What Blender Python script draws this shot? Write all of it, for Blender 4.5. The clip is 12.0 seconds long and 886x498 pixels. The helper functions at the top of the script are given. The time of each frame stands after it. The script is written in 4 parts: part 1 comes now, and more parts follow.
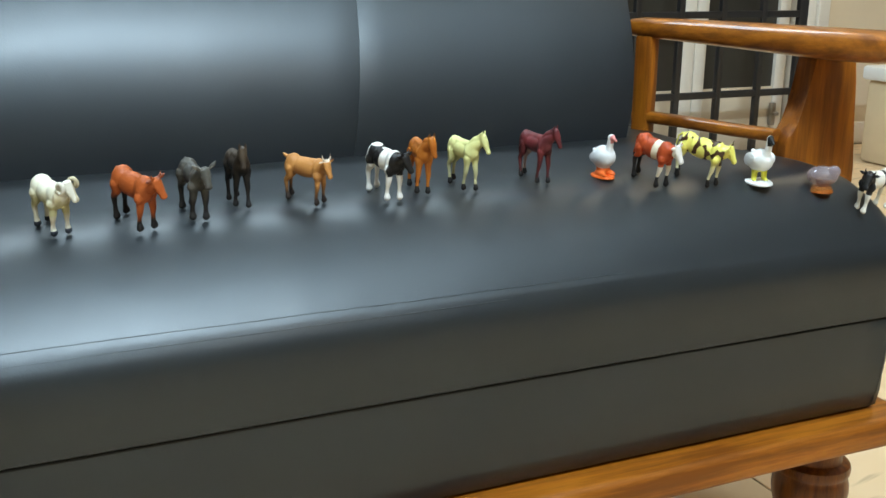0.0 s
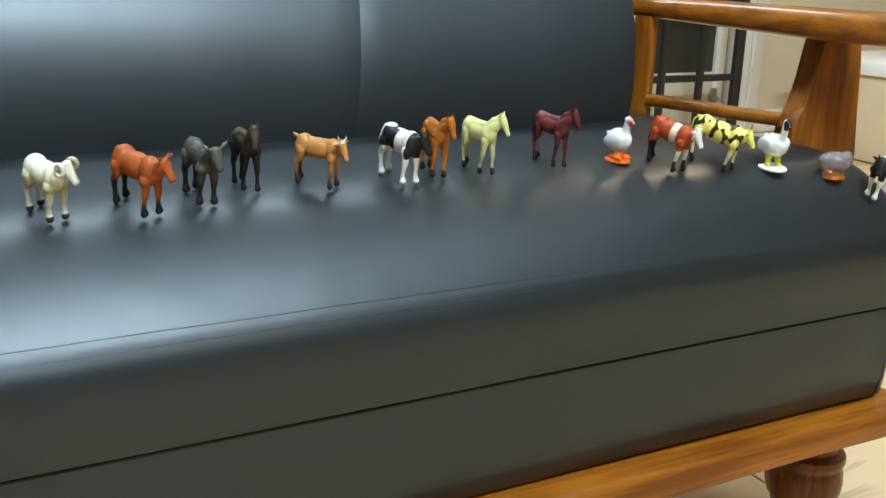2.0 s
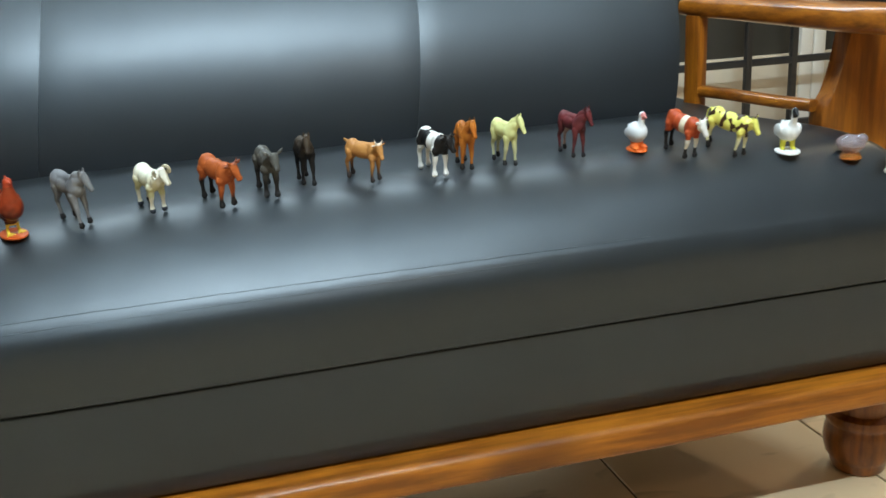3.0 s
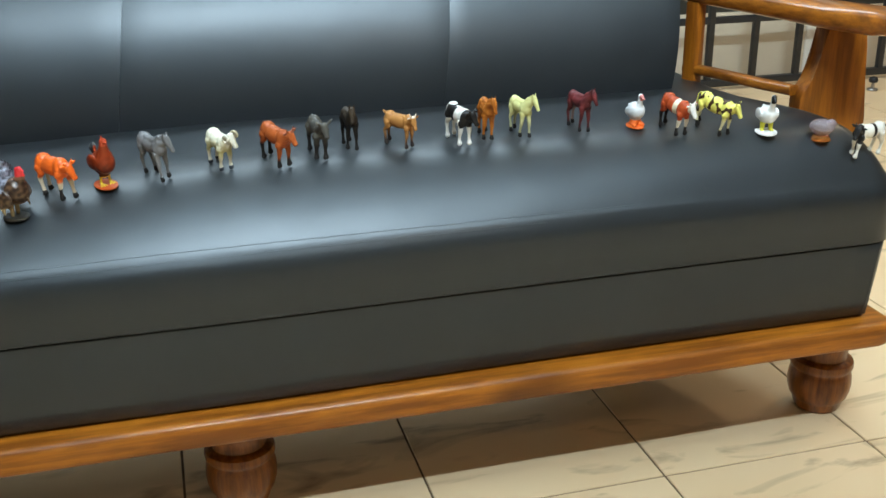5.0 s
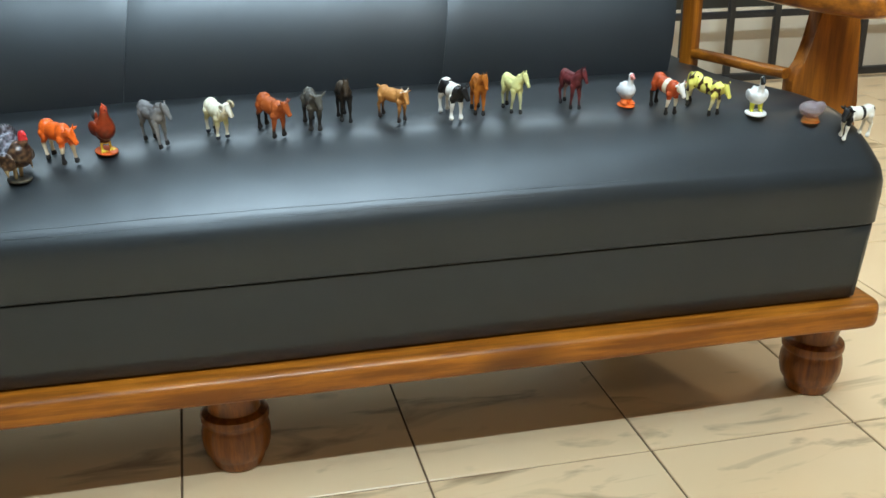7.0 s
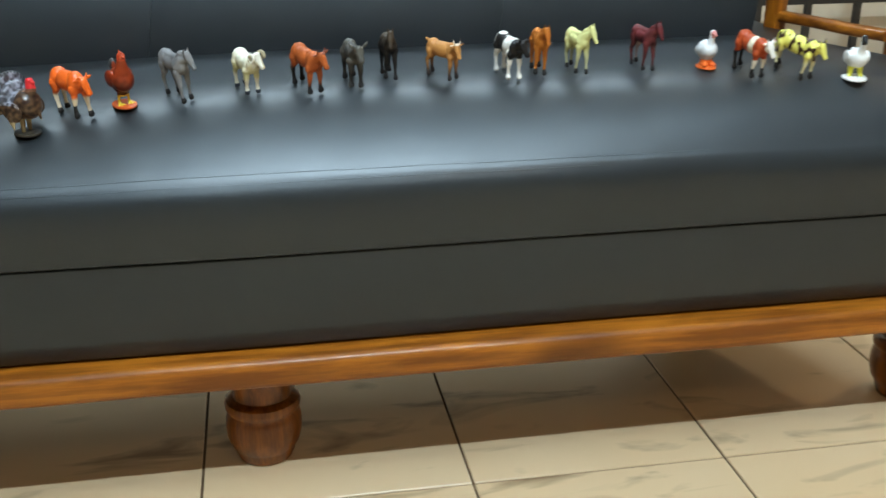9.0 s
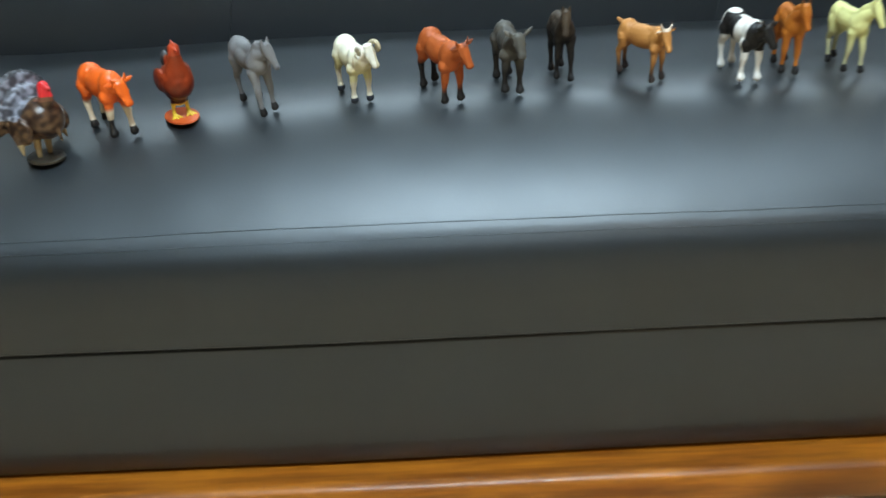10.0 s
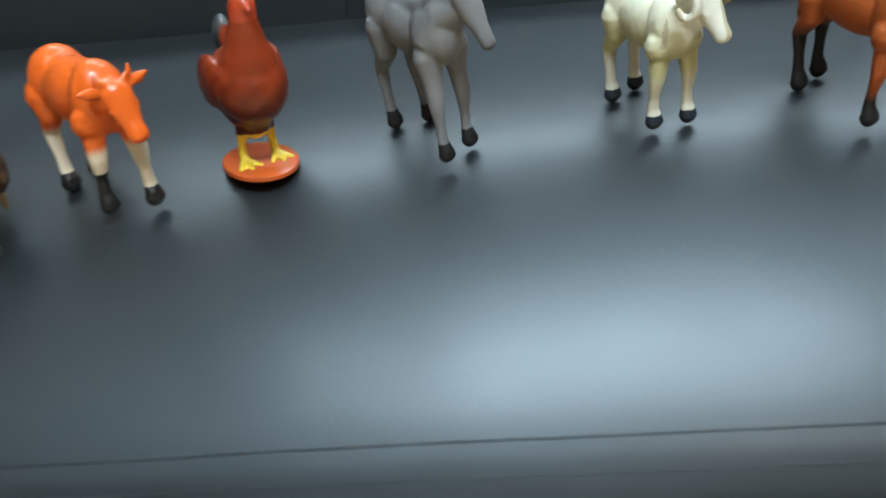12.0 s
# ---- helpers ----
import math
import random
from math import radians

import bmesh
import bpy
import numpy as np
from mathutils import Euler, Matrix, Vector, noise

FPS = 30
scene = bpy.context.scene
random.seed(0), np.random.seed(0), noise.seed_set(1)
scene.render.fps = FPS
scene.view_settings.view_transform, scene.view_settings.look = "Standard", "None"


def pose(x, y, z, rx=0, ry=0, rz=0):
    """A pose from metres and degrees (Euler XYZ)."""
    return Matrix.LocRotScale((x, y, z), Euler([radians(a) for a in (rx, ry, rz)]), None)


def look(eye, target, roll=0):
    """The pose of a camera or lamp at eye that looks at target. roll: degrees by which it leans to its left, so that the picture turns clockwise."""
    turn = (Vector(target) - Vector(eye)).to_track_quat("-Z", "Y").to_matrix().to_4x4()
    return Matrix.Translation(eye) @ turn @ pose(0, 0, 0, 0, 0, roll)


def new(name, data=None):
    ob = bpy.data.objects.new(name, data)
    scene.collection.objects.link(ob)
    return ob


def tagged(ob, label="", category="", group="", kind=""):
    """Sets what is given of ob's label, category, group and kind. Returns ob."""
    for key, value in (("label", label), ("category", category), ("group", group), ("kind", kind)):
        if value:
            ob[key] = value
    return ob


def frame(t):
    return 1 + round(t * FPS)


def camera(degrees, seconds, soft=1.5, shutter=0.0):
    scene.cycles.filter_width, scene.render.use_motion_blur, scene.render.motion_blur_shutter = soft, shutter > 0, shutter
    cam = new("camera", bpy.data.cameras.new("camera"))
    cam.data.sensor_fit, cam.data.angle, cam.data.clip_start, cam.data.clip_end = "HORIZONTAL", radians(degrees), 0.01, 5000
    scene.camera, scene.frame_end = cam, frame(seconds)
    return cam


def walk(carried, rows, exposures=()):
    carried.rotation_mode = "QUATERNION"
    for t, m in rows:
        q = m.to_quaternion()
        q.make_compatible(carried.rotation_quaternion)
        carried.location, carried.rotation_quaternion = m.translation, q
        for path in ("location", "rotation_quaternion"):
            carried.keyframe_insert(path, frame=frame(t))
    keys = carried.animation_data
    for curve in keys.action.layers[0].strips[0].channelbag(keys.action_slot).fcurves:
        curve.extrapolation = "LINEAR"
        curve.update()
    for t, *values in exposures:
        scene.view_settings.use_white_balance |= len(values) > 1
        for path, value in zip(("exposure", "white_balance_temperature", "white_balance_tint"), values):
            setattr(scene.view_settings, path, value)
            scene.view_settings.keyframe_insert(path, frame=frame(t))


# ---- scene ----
cam = camera(46.32, 12.0, soft=1.5, shutter=0.5)
PATH = [
    (0, (-0.0364, -0.7403, 0.6373), (0.7602, 1.0137, 0.0998), 0.65),
    (0.5, (-0.0359, -0.7408, 0.6377), (0.7578, 1.0136, 0.0973), 0.56),
    (1, (-0.0392, -0.7327, 0.6369), (0.7629, 1.0171, 0.0939), 0.53),
    (1.5, (-0.0597, -0.6960, 0.6268), (0.8080, 1.0232, 0.0869), 1.25),
    (2, (-0.0881, -0.6569, 0.6245), (0.8454, 1.0193, 0.0597), 2.00),
    (2.5, (-0.0567, -0.7506, 0.6443), (0.7127, 1.0004, 0.0594), 0.01),
    (3, (0.0127, -0.8930, 0.6727), (0.5311, 0.9456, 0.0802), -2.66),
    (5, (-0.0428, -1.0412, 0.7628), (0.4437, 0.7567, 0.0341), -0.69),
    (5.5, (-0.0350, -1.0636, 0.7625), (0.4376, 0.7362, 0.0295), -0.60),
    (6, (-0.0337, -1.0693, 0.7530), (0.4395, 0.7325, 0.0255), -0.34),
    (6.5, (-0.0255, -1.0801, 0.7450), (0.4337, 0.7274, 0.0225), -0.26),
    (7, (-0.0064, -1.0922, 0.7443), (0.4224, 0.7194, 0.0134), -0.26),
    (9, (0.0227, -0.9845, 0.6684), (0.3471, 0.8501, -0.0588), -0.18),
    (9.5, (0.0356, -0.8043, 0.6491), (0.2391, 1.0350, -0.1096), -0.61),
    (10, (0.0491, -0.6333, 0.6336), (0.0947, 1.1916, -0.1835), -1.84),
    (10.5, (0.0054, -0.4867, 0.6235), (0.0417, 1.2929, -0.2886), -1.84),
    (11, (-0.0192, -0.3877, 0.5522), (-0.0533, 1.4595, -0.2137), -2.41),
    (11.5, (-0.0441, -0.3112, 0.5198), (-0.1348, 1.5656, -0.1653), -2.87),
    (12, (-0.0452, -0.2359, 0.5206), (-0.1205, 1.6165, -0.2296), -3.67),
]
walk(cam, [(t, look(eye, target, roll)) for t, eye, target, roll in PATH])
# ---- end of walk

# ---- light
world = bpy.data.worlds.new("world")
scene.world = world
world.use_nodes = True
bg = world.node_tree.nodes["Background"]
bg.inputs[0].default_value = (1.0, 0.86, 0.68, 1)
bg.inputs[1].default_value = 0.008


def area_lamp(name, eye, target, size_x, size_y, watts, colour):
    data = bpy.data.lights.new(name, "AREA")
    data.shape, data.size, data.size_y = "RECTANGLE", size_x, size_y
    data.energy, data.color = watts, colour
    ob = new(name, data)
    ob.matrix_world = look(eye, target)
    return ob


# a cool ceiling tube in front of the sofa, which shines down and up against the ceiling, a broad cool one behind it, and warmer lamps across the room and in the hall
area_lamp("tube_lamp_down", (0.28, -1.52, 2.5), (0.28, -1.52, 0.0), 1.15, 0.05, 56, (0.70, 0.88, 1.0))
area_lamp("tube_lamp_up", (0.28, -1.52, 2.52), (0.28, -1.0, 2.75), 1.15, 0.05, 125, (0.66, 0.86, 1.0))
area_lamp("room_lamp", (0.9, -2.4, 2.3), (0.9, -1.2, 0.0), 0.3, 0.3, 7, (1.0, 0.74, 0.46))
area_lamp("rear_lamp", (0.12, 1.15, 2.55), (0.12, 1.15, 0.0), 2.4, 0.35, 54, (0.68, 0.87, 1.0))
area_lamp("hall_lamp", (2.75, 1.1, 2.6), (2.75, 1.1, 0.0), 0.35, 0.35, 20, (1.0, 0.80, 0.54))


# ---- materials
class Nodes:
    """A small hand to wire up a node material."""

    def __init__(self, name):
        self.mat = bpy.data.materials.new(name)
        self.mat.use_nodes = True
        self.tree = self.mat.node_tree
        self.bsdf = self.tree.nodes["Principled BSDF"]
        self.coord = self.tree.nodes.new("ShaderNodeTexCoord")

    def node(self, kind, **values):
        n = self.tree.nodes.new(kind)
        for key, value in values.items():
            n.inputs[key].default_value = value
        return n

    def link(self, a, b):
        self.tree.links.new(a, b)

    def mapped(self, scale, space="Object"):
        m = self.node("ShaderNodeMapping", Scale=scale)
        self.link(self.coord.outputs[space], m.inputs["Vector"])
        return m.outputs[0]

    def noise(self, scale, detail=4.0, stretch=(1, 1, 1), rough=0.55):
        n = self.node("ShaderNodeTexNoise", Scale=scale, Detail=detail, Roughness=rough)
        self.link(self.mapped(stretch), n.inputs["Vector"])
        return n.outputs["Fac"]

    def ramp(self, fac, stops):
        r = self.tree.nodes.new("ShaderNodeValToRGB")
        e = r.color_ramp.elements
        while len(e) < len(stops):
            e.new(0.5)
        for k, (pos, col) in enumerate(stops):
            e[k].position, e[k].color = pos, (*col, 1)
        self.link(fac, r.inputs[0])
        return r.outputs[0]

    def mix(self, fac, a, b, blend="MIX"):
        m = self.tree.nodes.new("ShaderNodeMix")
        m.data_type, m.blend_type = "RGBA", blend
        for sock, value in ((m.inputs[0], fac), (m.inputs[6], a), (m.inputs[7], b)):
            if isinstance(value, (int, float)):
                sock.default_value = value
            elif isinstance(value, tuple):
                sock.default_value = (*value, 1)
            else:
                self.link(value, sock)
        return m.outputs[2]

    def span(self, fac, low, high):
        m = self.node("ShaderNodeMapRange")
        m.inputs["To Min"].default_value, m.inputs["To Max"].default_value = low, high
        self.link(fac, m.inputs["Value"])
        return m.outputs[0]

    def bump(self, height, strength, distance=0.001, below=None):
        b = self.node("ShaderNodeBump", Strength=strength, Distance=distance)
        self.link(height, b.inputs["Height"])
        if below is not None:
            self.link(below, b.inputs["Normal"])
        self.link(b.outputs[0], self.bsdf.inputs["Normal"])
        return b.outputs[0]

    def set(self, **values):
        for key, value in values.items():
            sock = self.bsdf.inputs[key.replace("_", " ")]
            if isinstance(value, (int, float)):
                sock.default_value = value
            elif isinstance(value, tuple):
                sock.default_value = (*value, 1)
            else:
                self.link(value, sock)
        return self.mat


def leather():
    n = Nodes("grey_leatherette")
    cloud = n.noise(7, 4)
    pores = n.node("ShaderNodeTexVoronoi", Scale=650.0)
    n.link(n.mapped((1, 1, 1)), pores.inputs["Vector"])
    creases = n.noise(60, 3, (1.0, 0.35, 1.0))
    n.set(Base_Color=n.ramp(cloud, [(0.3, (0.0080, 0.0092, 0.0105)), (0.7, (0.0102, 0.0116, 0.0130))]),
          Roughness=n.span(n.noise(25, 5), 0.46, 0.53), Specular_IOR_Level=0.42, Specular_Tint=(0.76, 0.91, 1.0),
          Coat_Weight=0.85, Coat_IOR=1.36, Coat_Roughness=n.span(n.noise(18, 4), 0.30, 0.37))
    first = n.bump(pores.outputs["Distance"], 0.09, 0.0004)
    n.bump(creases, 0.007, 0.0010, first)
    return n.mat


def wood(name, dark, light, along="x", knots=(), coat=0.16):
    n = Nodes(name)
    stretch = {"x": (0.12, 1.6, 1.6), "y": (1.6, 0.12, 1.6), "z": (1.6, 1.6, 0.12)}[along]
    rings = n.noise(52, 6, stretch, 0.62)
    fine = n.noise(260, 3, stretch)
    patch = n.noise(6, 3)
    base = n.ramp(rings, [(0.38, dark), (0.5, tuple((a + b) / 2 for a, b in zip(dark, light))), (0.62, light)])
    streak = n.mix(n.span(fine, 0.0, 0.50), base, tuple(0.45 * c for c in dark), "MIX")
    col = n.mix(n.span(patch, 0.0, 0.40), streak, tuple(0.8 * c for c in dark), "MIX")
    for place, reach in knots:
        far = n.node("ShaderNodeVectorMath")
        far.operation = "DISTANCE"
        n.link(n.mapped((0.45, 1, 1)), far.inputs[0])
        far.inputs[1].default_value = (place[0] * 0.45, place[1], place[2])
        ring = n.ramp(far.outputs["Value"], [(0.0, (0.85, 0.85, 0.85)), (reach, (0, 0, 0))])
        ring.node.color_ramp.interpolation = "EASE"
        col = n.mix(ring, col, n.mix(fine, tuple(0.25 * c for c in dark), tuple(0.8 * c for c in dark)), "MIX")
    n.set(Base_Color=col, Roughness=n.span(n.noise(40, 3), 0.36, 0.50), Specular_IOR_Level=0.25, Coat_Weight=coat, Coat_Roughness=0.10)
    n.bump(fine, 0.10, 0.0006)
    return n.mat


def tile():
    n = Nodes("cream_marble_tile")
    info = n.tree.nodes.new("ShaderNodeObjectInfo")
    shift = n.node("ShaderNodeVectorMath")
    shift.operation = "MULTIPLY_ADD"
    n.link(n.coord.outputs["Object"], shift.inputs[0])
    shift.inputs[1].default_value = (1, 1, 1)
    spread = n.node("ShaderNodeVectorMath")
    spread.operation = "SCALE"
    spread.inputs[0].default_value = (7.0, 13.0, 5.0)
    n.link(info.outputs["Random"], spread.inputs["Scale"])
    n.link(spread.outputs[0], shift.inputs[2])
    cloud = n.node("ShaderNodeTexNoise", Scale=4.0, Detail=2.0, Distortion=0.3)
    n.link(shift.outputs[0], cloud.inputs["Vector"])
    skew = n.node("ShaderNodeMapping", Scale=(0.9, 3.0, 1.0))
    skew.inputs["Rotation"].default_value = (0, 0, 0.7)
    n.link(shift.outputs[0], skew.inputs["Vector"])
    vein = n.node("ShaderNodeTexNoise", Scale=5.5, Detail=4.0, Distortion=1.0)
    n.link(skew.outputs[0], vein.inputs["Vector"])
    base = n.ramp(cloud.outputs["Fac"], [(0.2, (0.66, 0.475, 0.275)), (0.8, (0.69, 0.515, 0.315))])
    mask = n.ramp(vein.outputs["Fac"], [(0.58, (0, 0, 0)), (0.74, (1, 1, 1))])
    grade = n.node("ShaderNodeMath")
    grade.operation = "MULTIPLY"
    grade.inputs[1].default_value = 0.85
    n.link(mask, grade.inputs[0])
    n.set(Base_Color=n.mix(grade.outputs[0], base, (0.20, 0.125, 0.06)), Roughness=n.span(n.noise(30, 3), 0.26, 0.32))
    return n.mat


def plain(name, col, rough, spread=0.08, scale=12.0, metal=0.0, bump=0.05):
    n = Nodes(name)
    lo, hi = tuple(c * (1 - spread) for c in col), tuple(min(1, c * (1 + spread)) for c in col)
    n.set(Base_Color=n.ramp(n.noise(scale, 5), [(0.3, lo), (0.7, hi)]), Roughness=n.span(n.noise(scale * 3, 3), rough * 0.88, min(1, rough * 1.12)), Metallic=metal)
    n.bump(n.noise(scale * 14, 3), bump, 0.0008)
    return n.mat


def painted(name, rough=0.46, coat=0.06):
    """Moulded plastic whose painted coat is carried by the mesh's own colours."""
    n = Nodes(name)
    paint = n.node("ShaderNodeVertexColor")
    paint.layer_name = "paint"
    blot = n.noise(160, 4)
    col = n.mix(n.span(blot, 0.0, 0.35), paint.outputs[0], n.mix(0.5, paint.outputs[0], (0.30, 0.26, 0.22), "MULTIPLY"), "MIX")
    n.set(Base_Color=col, Roughness=n.span(n.noise(220, 3), rough * 0.8, rough * 1.25), Specular_IOR_Level=0.25, Coat_Weight=coat, Coat_Roughness=0.25)
    n.bump(n.noise(420, 4), 0.25, 0.0005)
    return n.mat


def clear(name, col, rough, ior=1.45):
    n = Nodes(name)
    return n.set(Base_Color=col, Roughness=rough, Transmission_Weight=0.75, IOR=ior)


LEATHER = leather()
GAP_SHADE = plain("black_gap_shade", (0.006, 0.005, 0.005), 0.9)
TEAK = wood("varnished_teak", (0.19, 0.052, 0.004), (0.50, 0.165, 0.012), "x")
RAIL_TEAK = wood("varnished_teak_rail", (0.19, 0.052, 0.004), (0.50, 0.165, 0.012), "x", (((0.352, -0.03, 0.165), 0.034), ((0.315, -0.03, 0.160), 0.022)))
TEAK_Y = wood("varnished_teak_arm", (0.18, 0.050, 0.004), (0.46, 0.150, 0.010), "y", coat=0.6)
TEAK_Z = wood("varnished_teak_post", (0.19, 0.052, 0.004), (0.46, 0.145, 0.008), "z")
TEAK_DARK = wood("dark_teak_foot", (0.13, 0.036, 0.003), (0.36, 0.110, 0.008), "z", coat=0.45)
TILE = tile()
GROUT = plain("brown_grout", (0.13, 0.08, 0.04), 0.85, 0.2, 60)
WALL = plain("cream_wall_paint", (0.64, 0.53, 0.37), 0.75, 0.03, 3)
# wall colour darkened on purpose, so unseen walls bounce and reflect less light
DIM = plain("dimmed_wall_paint", (0.17, 0.14, 0.10), 0.8, 0.05, 3)
BEIGE = plain("beige_door_panel", (0.58, 0.50, 0.38), 0.5, 0.05, 5)
CEILING = plain("ceiling_paint", (0.80, 0.80, 0.79), 0.85, 0.03, 3)
WHITE = plain("white_gloss_paint", (0.76, 0.72, 0.64), 0.4, 0.04, 5)
PANE = plain("dark_window_glass", (0.030, 0.028, 0.022), 0.45, 0.1, 4)
IRON = plain("black_iron", (0.012, 0.012, 0.013), 0.45, 0.2, 40)
STEEL = plain("worn_steel", (0.35, 0.33, 0.30), 0.35, 0.1, 60, 0.9)
CARTON = plain("cream_plastic", (0.66, 0.52, 0.33), 0.5, 0.05, 8)
LID = plain("white_plastic", (0.80, 0.79, 0.76), 0.4, 0.03, 8)
BLUE = plain("blue_plastic", (0.02, 0.22, 0.50), 0.35, 0.15, 20)
GREEN = plain("green_plastic", (0.20, 0.55, 0.05), 0.35, 0.15, 20)
RED_BASE = plain("rust_red_plastic", (0.46, 0.075, 0.012), 0.30, 0.1, 40)
DARK_BASE = plain("dark_brown_plastic", (0.030, 0.024, 0.016), 0.30, 0.3, 40)
PAINT = painted("painted_toy_plastic")
GLOSS = painted("glossy_toy_plastic", 0.30, 0.3)
GLASSY = clear("smoky_clear_plastic", (0.62, 0.52, 0.55), 0.12)
AMBER = clear("orange_clear_plastic", (0.95, 0.32, 0.06), 0.15)


# ---- building helpers
def part(name, bm, material, parent=None, label=""):
    """Links a bmesh as one mesh object, under a thing or a part if one is given."""
    bmesh.ops.recalc_face_normals(bm, faces=bm.faces)
    me = bpy.data.meshes.new(name)
    bm.to_mesh(me)
    bm.free()
    me.materials.append(material)
    for p in me.polygons:
        p.use_smooth = True
    me.set_sharp_from_angle(angle=radians(38))
    ob = new(name, me)
    if parent is not None:
        ob.parent = parent
    if label:
        ob["label"] = label
    return ob


def thing(name, at, label, category, group="", kind=""):
    ob = new(name)
    ob.location = at
    return tagged(ob, label, category, group, kind)


def shape_box(x0, x1, y0, y1, z0, z1, bevel=0.0, seg=2):
    bm = bmesh.new()
    bmesh.ops.create_cube(bm, size=1)
    for v in bm.verts:
        v.co = Vector(((x0 + x1) / 2 + v.co.x * (x1 - x0), (y0 + y1) / 2 + v.co.y * (y1 - y0), (z0 + z1) / 2 + v.co.z * (z1 - z0)))
    if bevel:
        bmesh.ops.bevel(bm, geom=bm.edges[:], offset=bevel, segments=seg, affect="EDGES", profile=0.5)
    return bm


def shape_loft(rings, closed=True, caps=True):
    """Skin over rings of points, each ring with the same count."""
    bm = bmesh.new()
    rows = [[bm.verts.new(p) for p in ring] for ring in rings]
    count = len(rows[0])
    for a, b in zip(rows, rows[1:]):
        for k in range(count if closed else count - 1):
            bm.faces.new((a[k], a[(k + 1) % count], b[(k + 1) % count], b[k]))
    if caps:
        bm.faces.new(rows[0][::-1])
        bm.faces.new(rows[-1])
    return bm


def shape_lathe(profile, at=(0, 0, 0), turns=32):
    rings = []
    for r, z in profile:
        rings.append([(at[0] + r * math.cos(2 * math.pi * k / turns), at[1] + r * math.sin(2 * math.pi * k / turns), at[2] + z) for k in range(turns)])
    return shape_loft(rings)


def shape_prism(outline, axis, lo, hi, bevel=0.0, seg=2):
    """A flat outline of (a, b) pushed along an axis: x: (y, z), y: (x, z), z: (x, y)."""
    bm = bmesh.new()
    def put(a, b, c):
        return {"x": (c, a, b), "y": (a, c, b), "z": (a, b, c)}[axis]
    low = [bm.verts.new(put(a, b, lo)) for a, b in outline]
    high = [bm.verts.new(put(a, b, hi)) for a, b in outline]
    n = len(outline)
    for k in range(n):
        bm.faces.new((low[k], low[(k + 1) % n], high[(k + 1) % n], high[k]))
    bm.faces.new(low[::-1])
    bm.faces.new(high)
    if bevel:
        bmesh.ops.bevel(bm, geom=bm.edges[:], offset=bevel, segments=seg, affect="EDGES", profile=0.5)
    return bm


def shape_tube(points, radius, sides=8):
    rings = []
    for k, p in enumerate(points):
        p = Vector(p)
        a, b = Vector(points[max(0, k - 1)]), Vector(points[min(len(points) - 1, k + 1)])
        d = (b - a).normalized()
        s = d.cross(Vector((0, 0, 1)) if abs(d.z) < 0.9 else Vector((1, 0, 0))).normalized()
        t = d.cross(s)
        rings.append([p + radius * (math.cos(2 * math.pi * j / sides) * s + math.sin(2 * math.pi * j / sides) * t) for j in range(sides)])
    return shape_loft(rings)


# ---- sofa
LEFT = -1.10
sofa = thing("sofa", (0, 0, 0), "grey leatherette sofa with varnished teak frame, standing on tiles", "sofa")
# the seat's cross section: a worn, rolled front over most of its length, a fuller one towards the free end
SECTION_Y = [-0.012, -0.0105, -0.004, 0.0, 0.006, 0.02, 0.035, 0.05, 0.065, 0.08, 0.10, 0.14, 0.22, 0.45]
WORN_Z = [0.330, 0.350, 0.3635, 0.369, 0.3766, 0.3926, 0.4072, 0.4190, 0.4282, 0.4346, 0.4395, 0.4425, 0.447, 0.447]
FULL_Z = [0.330, 0.350, 0.3635, 0.369, 0.3790, 0.4000, 0.4150, 0.4260, 0.4325, 0.4365, 0.4395, 0.4425, 0.447, 0.447]


def ease(t):
    t = min(1.0, max(0.0, t))
    return t * t * (3 - 2 * t)


def side_x(y):
    """The sofa's end, which runs inwards towards the arm."""
    return 0.830 - 0.62 * min(0.2, max(0.0, y))


def sag(x, y):
    """The hollow in the well-used stretch of the seat, away from its stitched edge."""
    return 0.016 * min(1.3, max(0.0, -x) / 0.2) ** 1.3 * ease((y + 0.02) / 0.10) * ease((0.32 - y) / 0.26)


def crown_z(x, y):
    w = ease((x - 0.25) / 0.40)
    return float((1 - w) * np.interp(y, SECTION_Y, WORN_Z) + w * np.interp(y, SECTION_Y, FULL_Z))


def seat_z(x, y):
    return crown_z(x, y) - sag(x, y)


def smooth_z(x, y):
    """The section with its corners eased, as the stretched cover takes it."""
    if y < -0.002:
        return crown_z(x, y)
    d = min(0.006, 0.001 + 0.25 * (y + 0.002))
    return (crown_z(x, y - d) + 2 * crown_z(x, y) + crown_z(x, y + d)) / 4


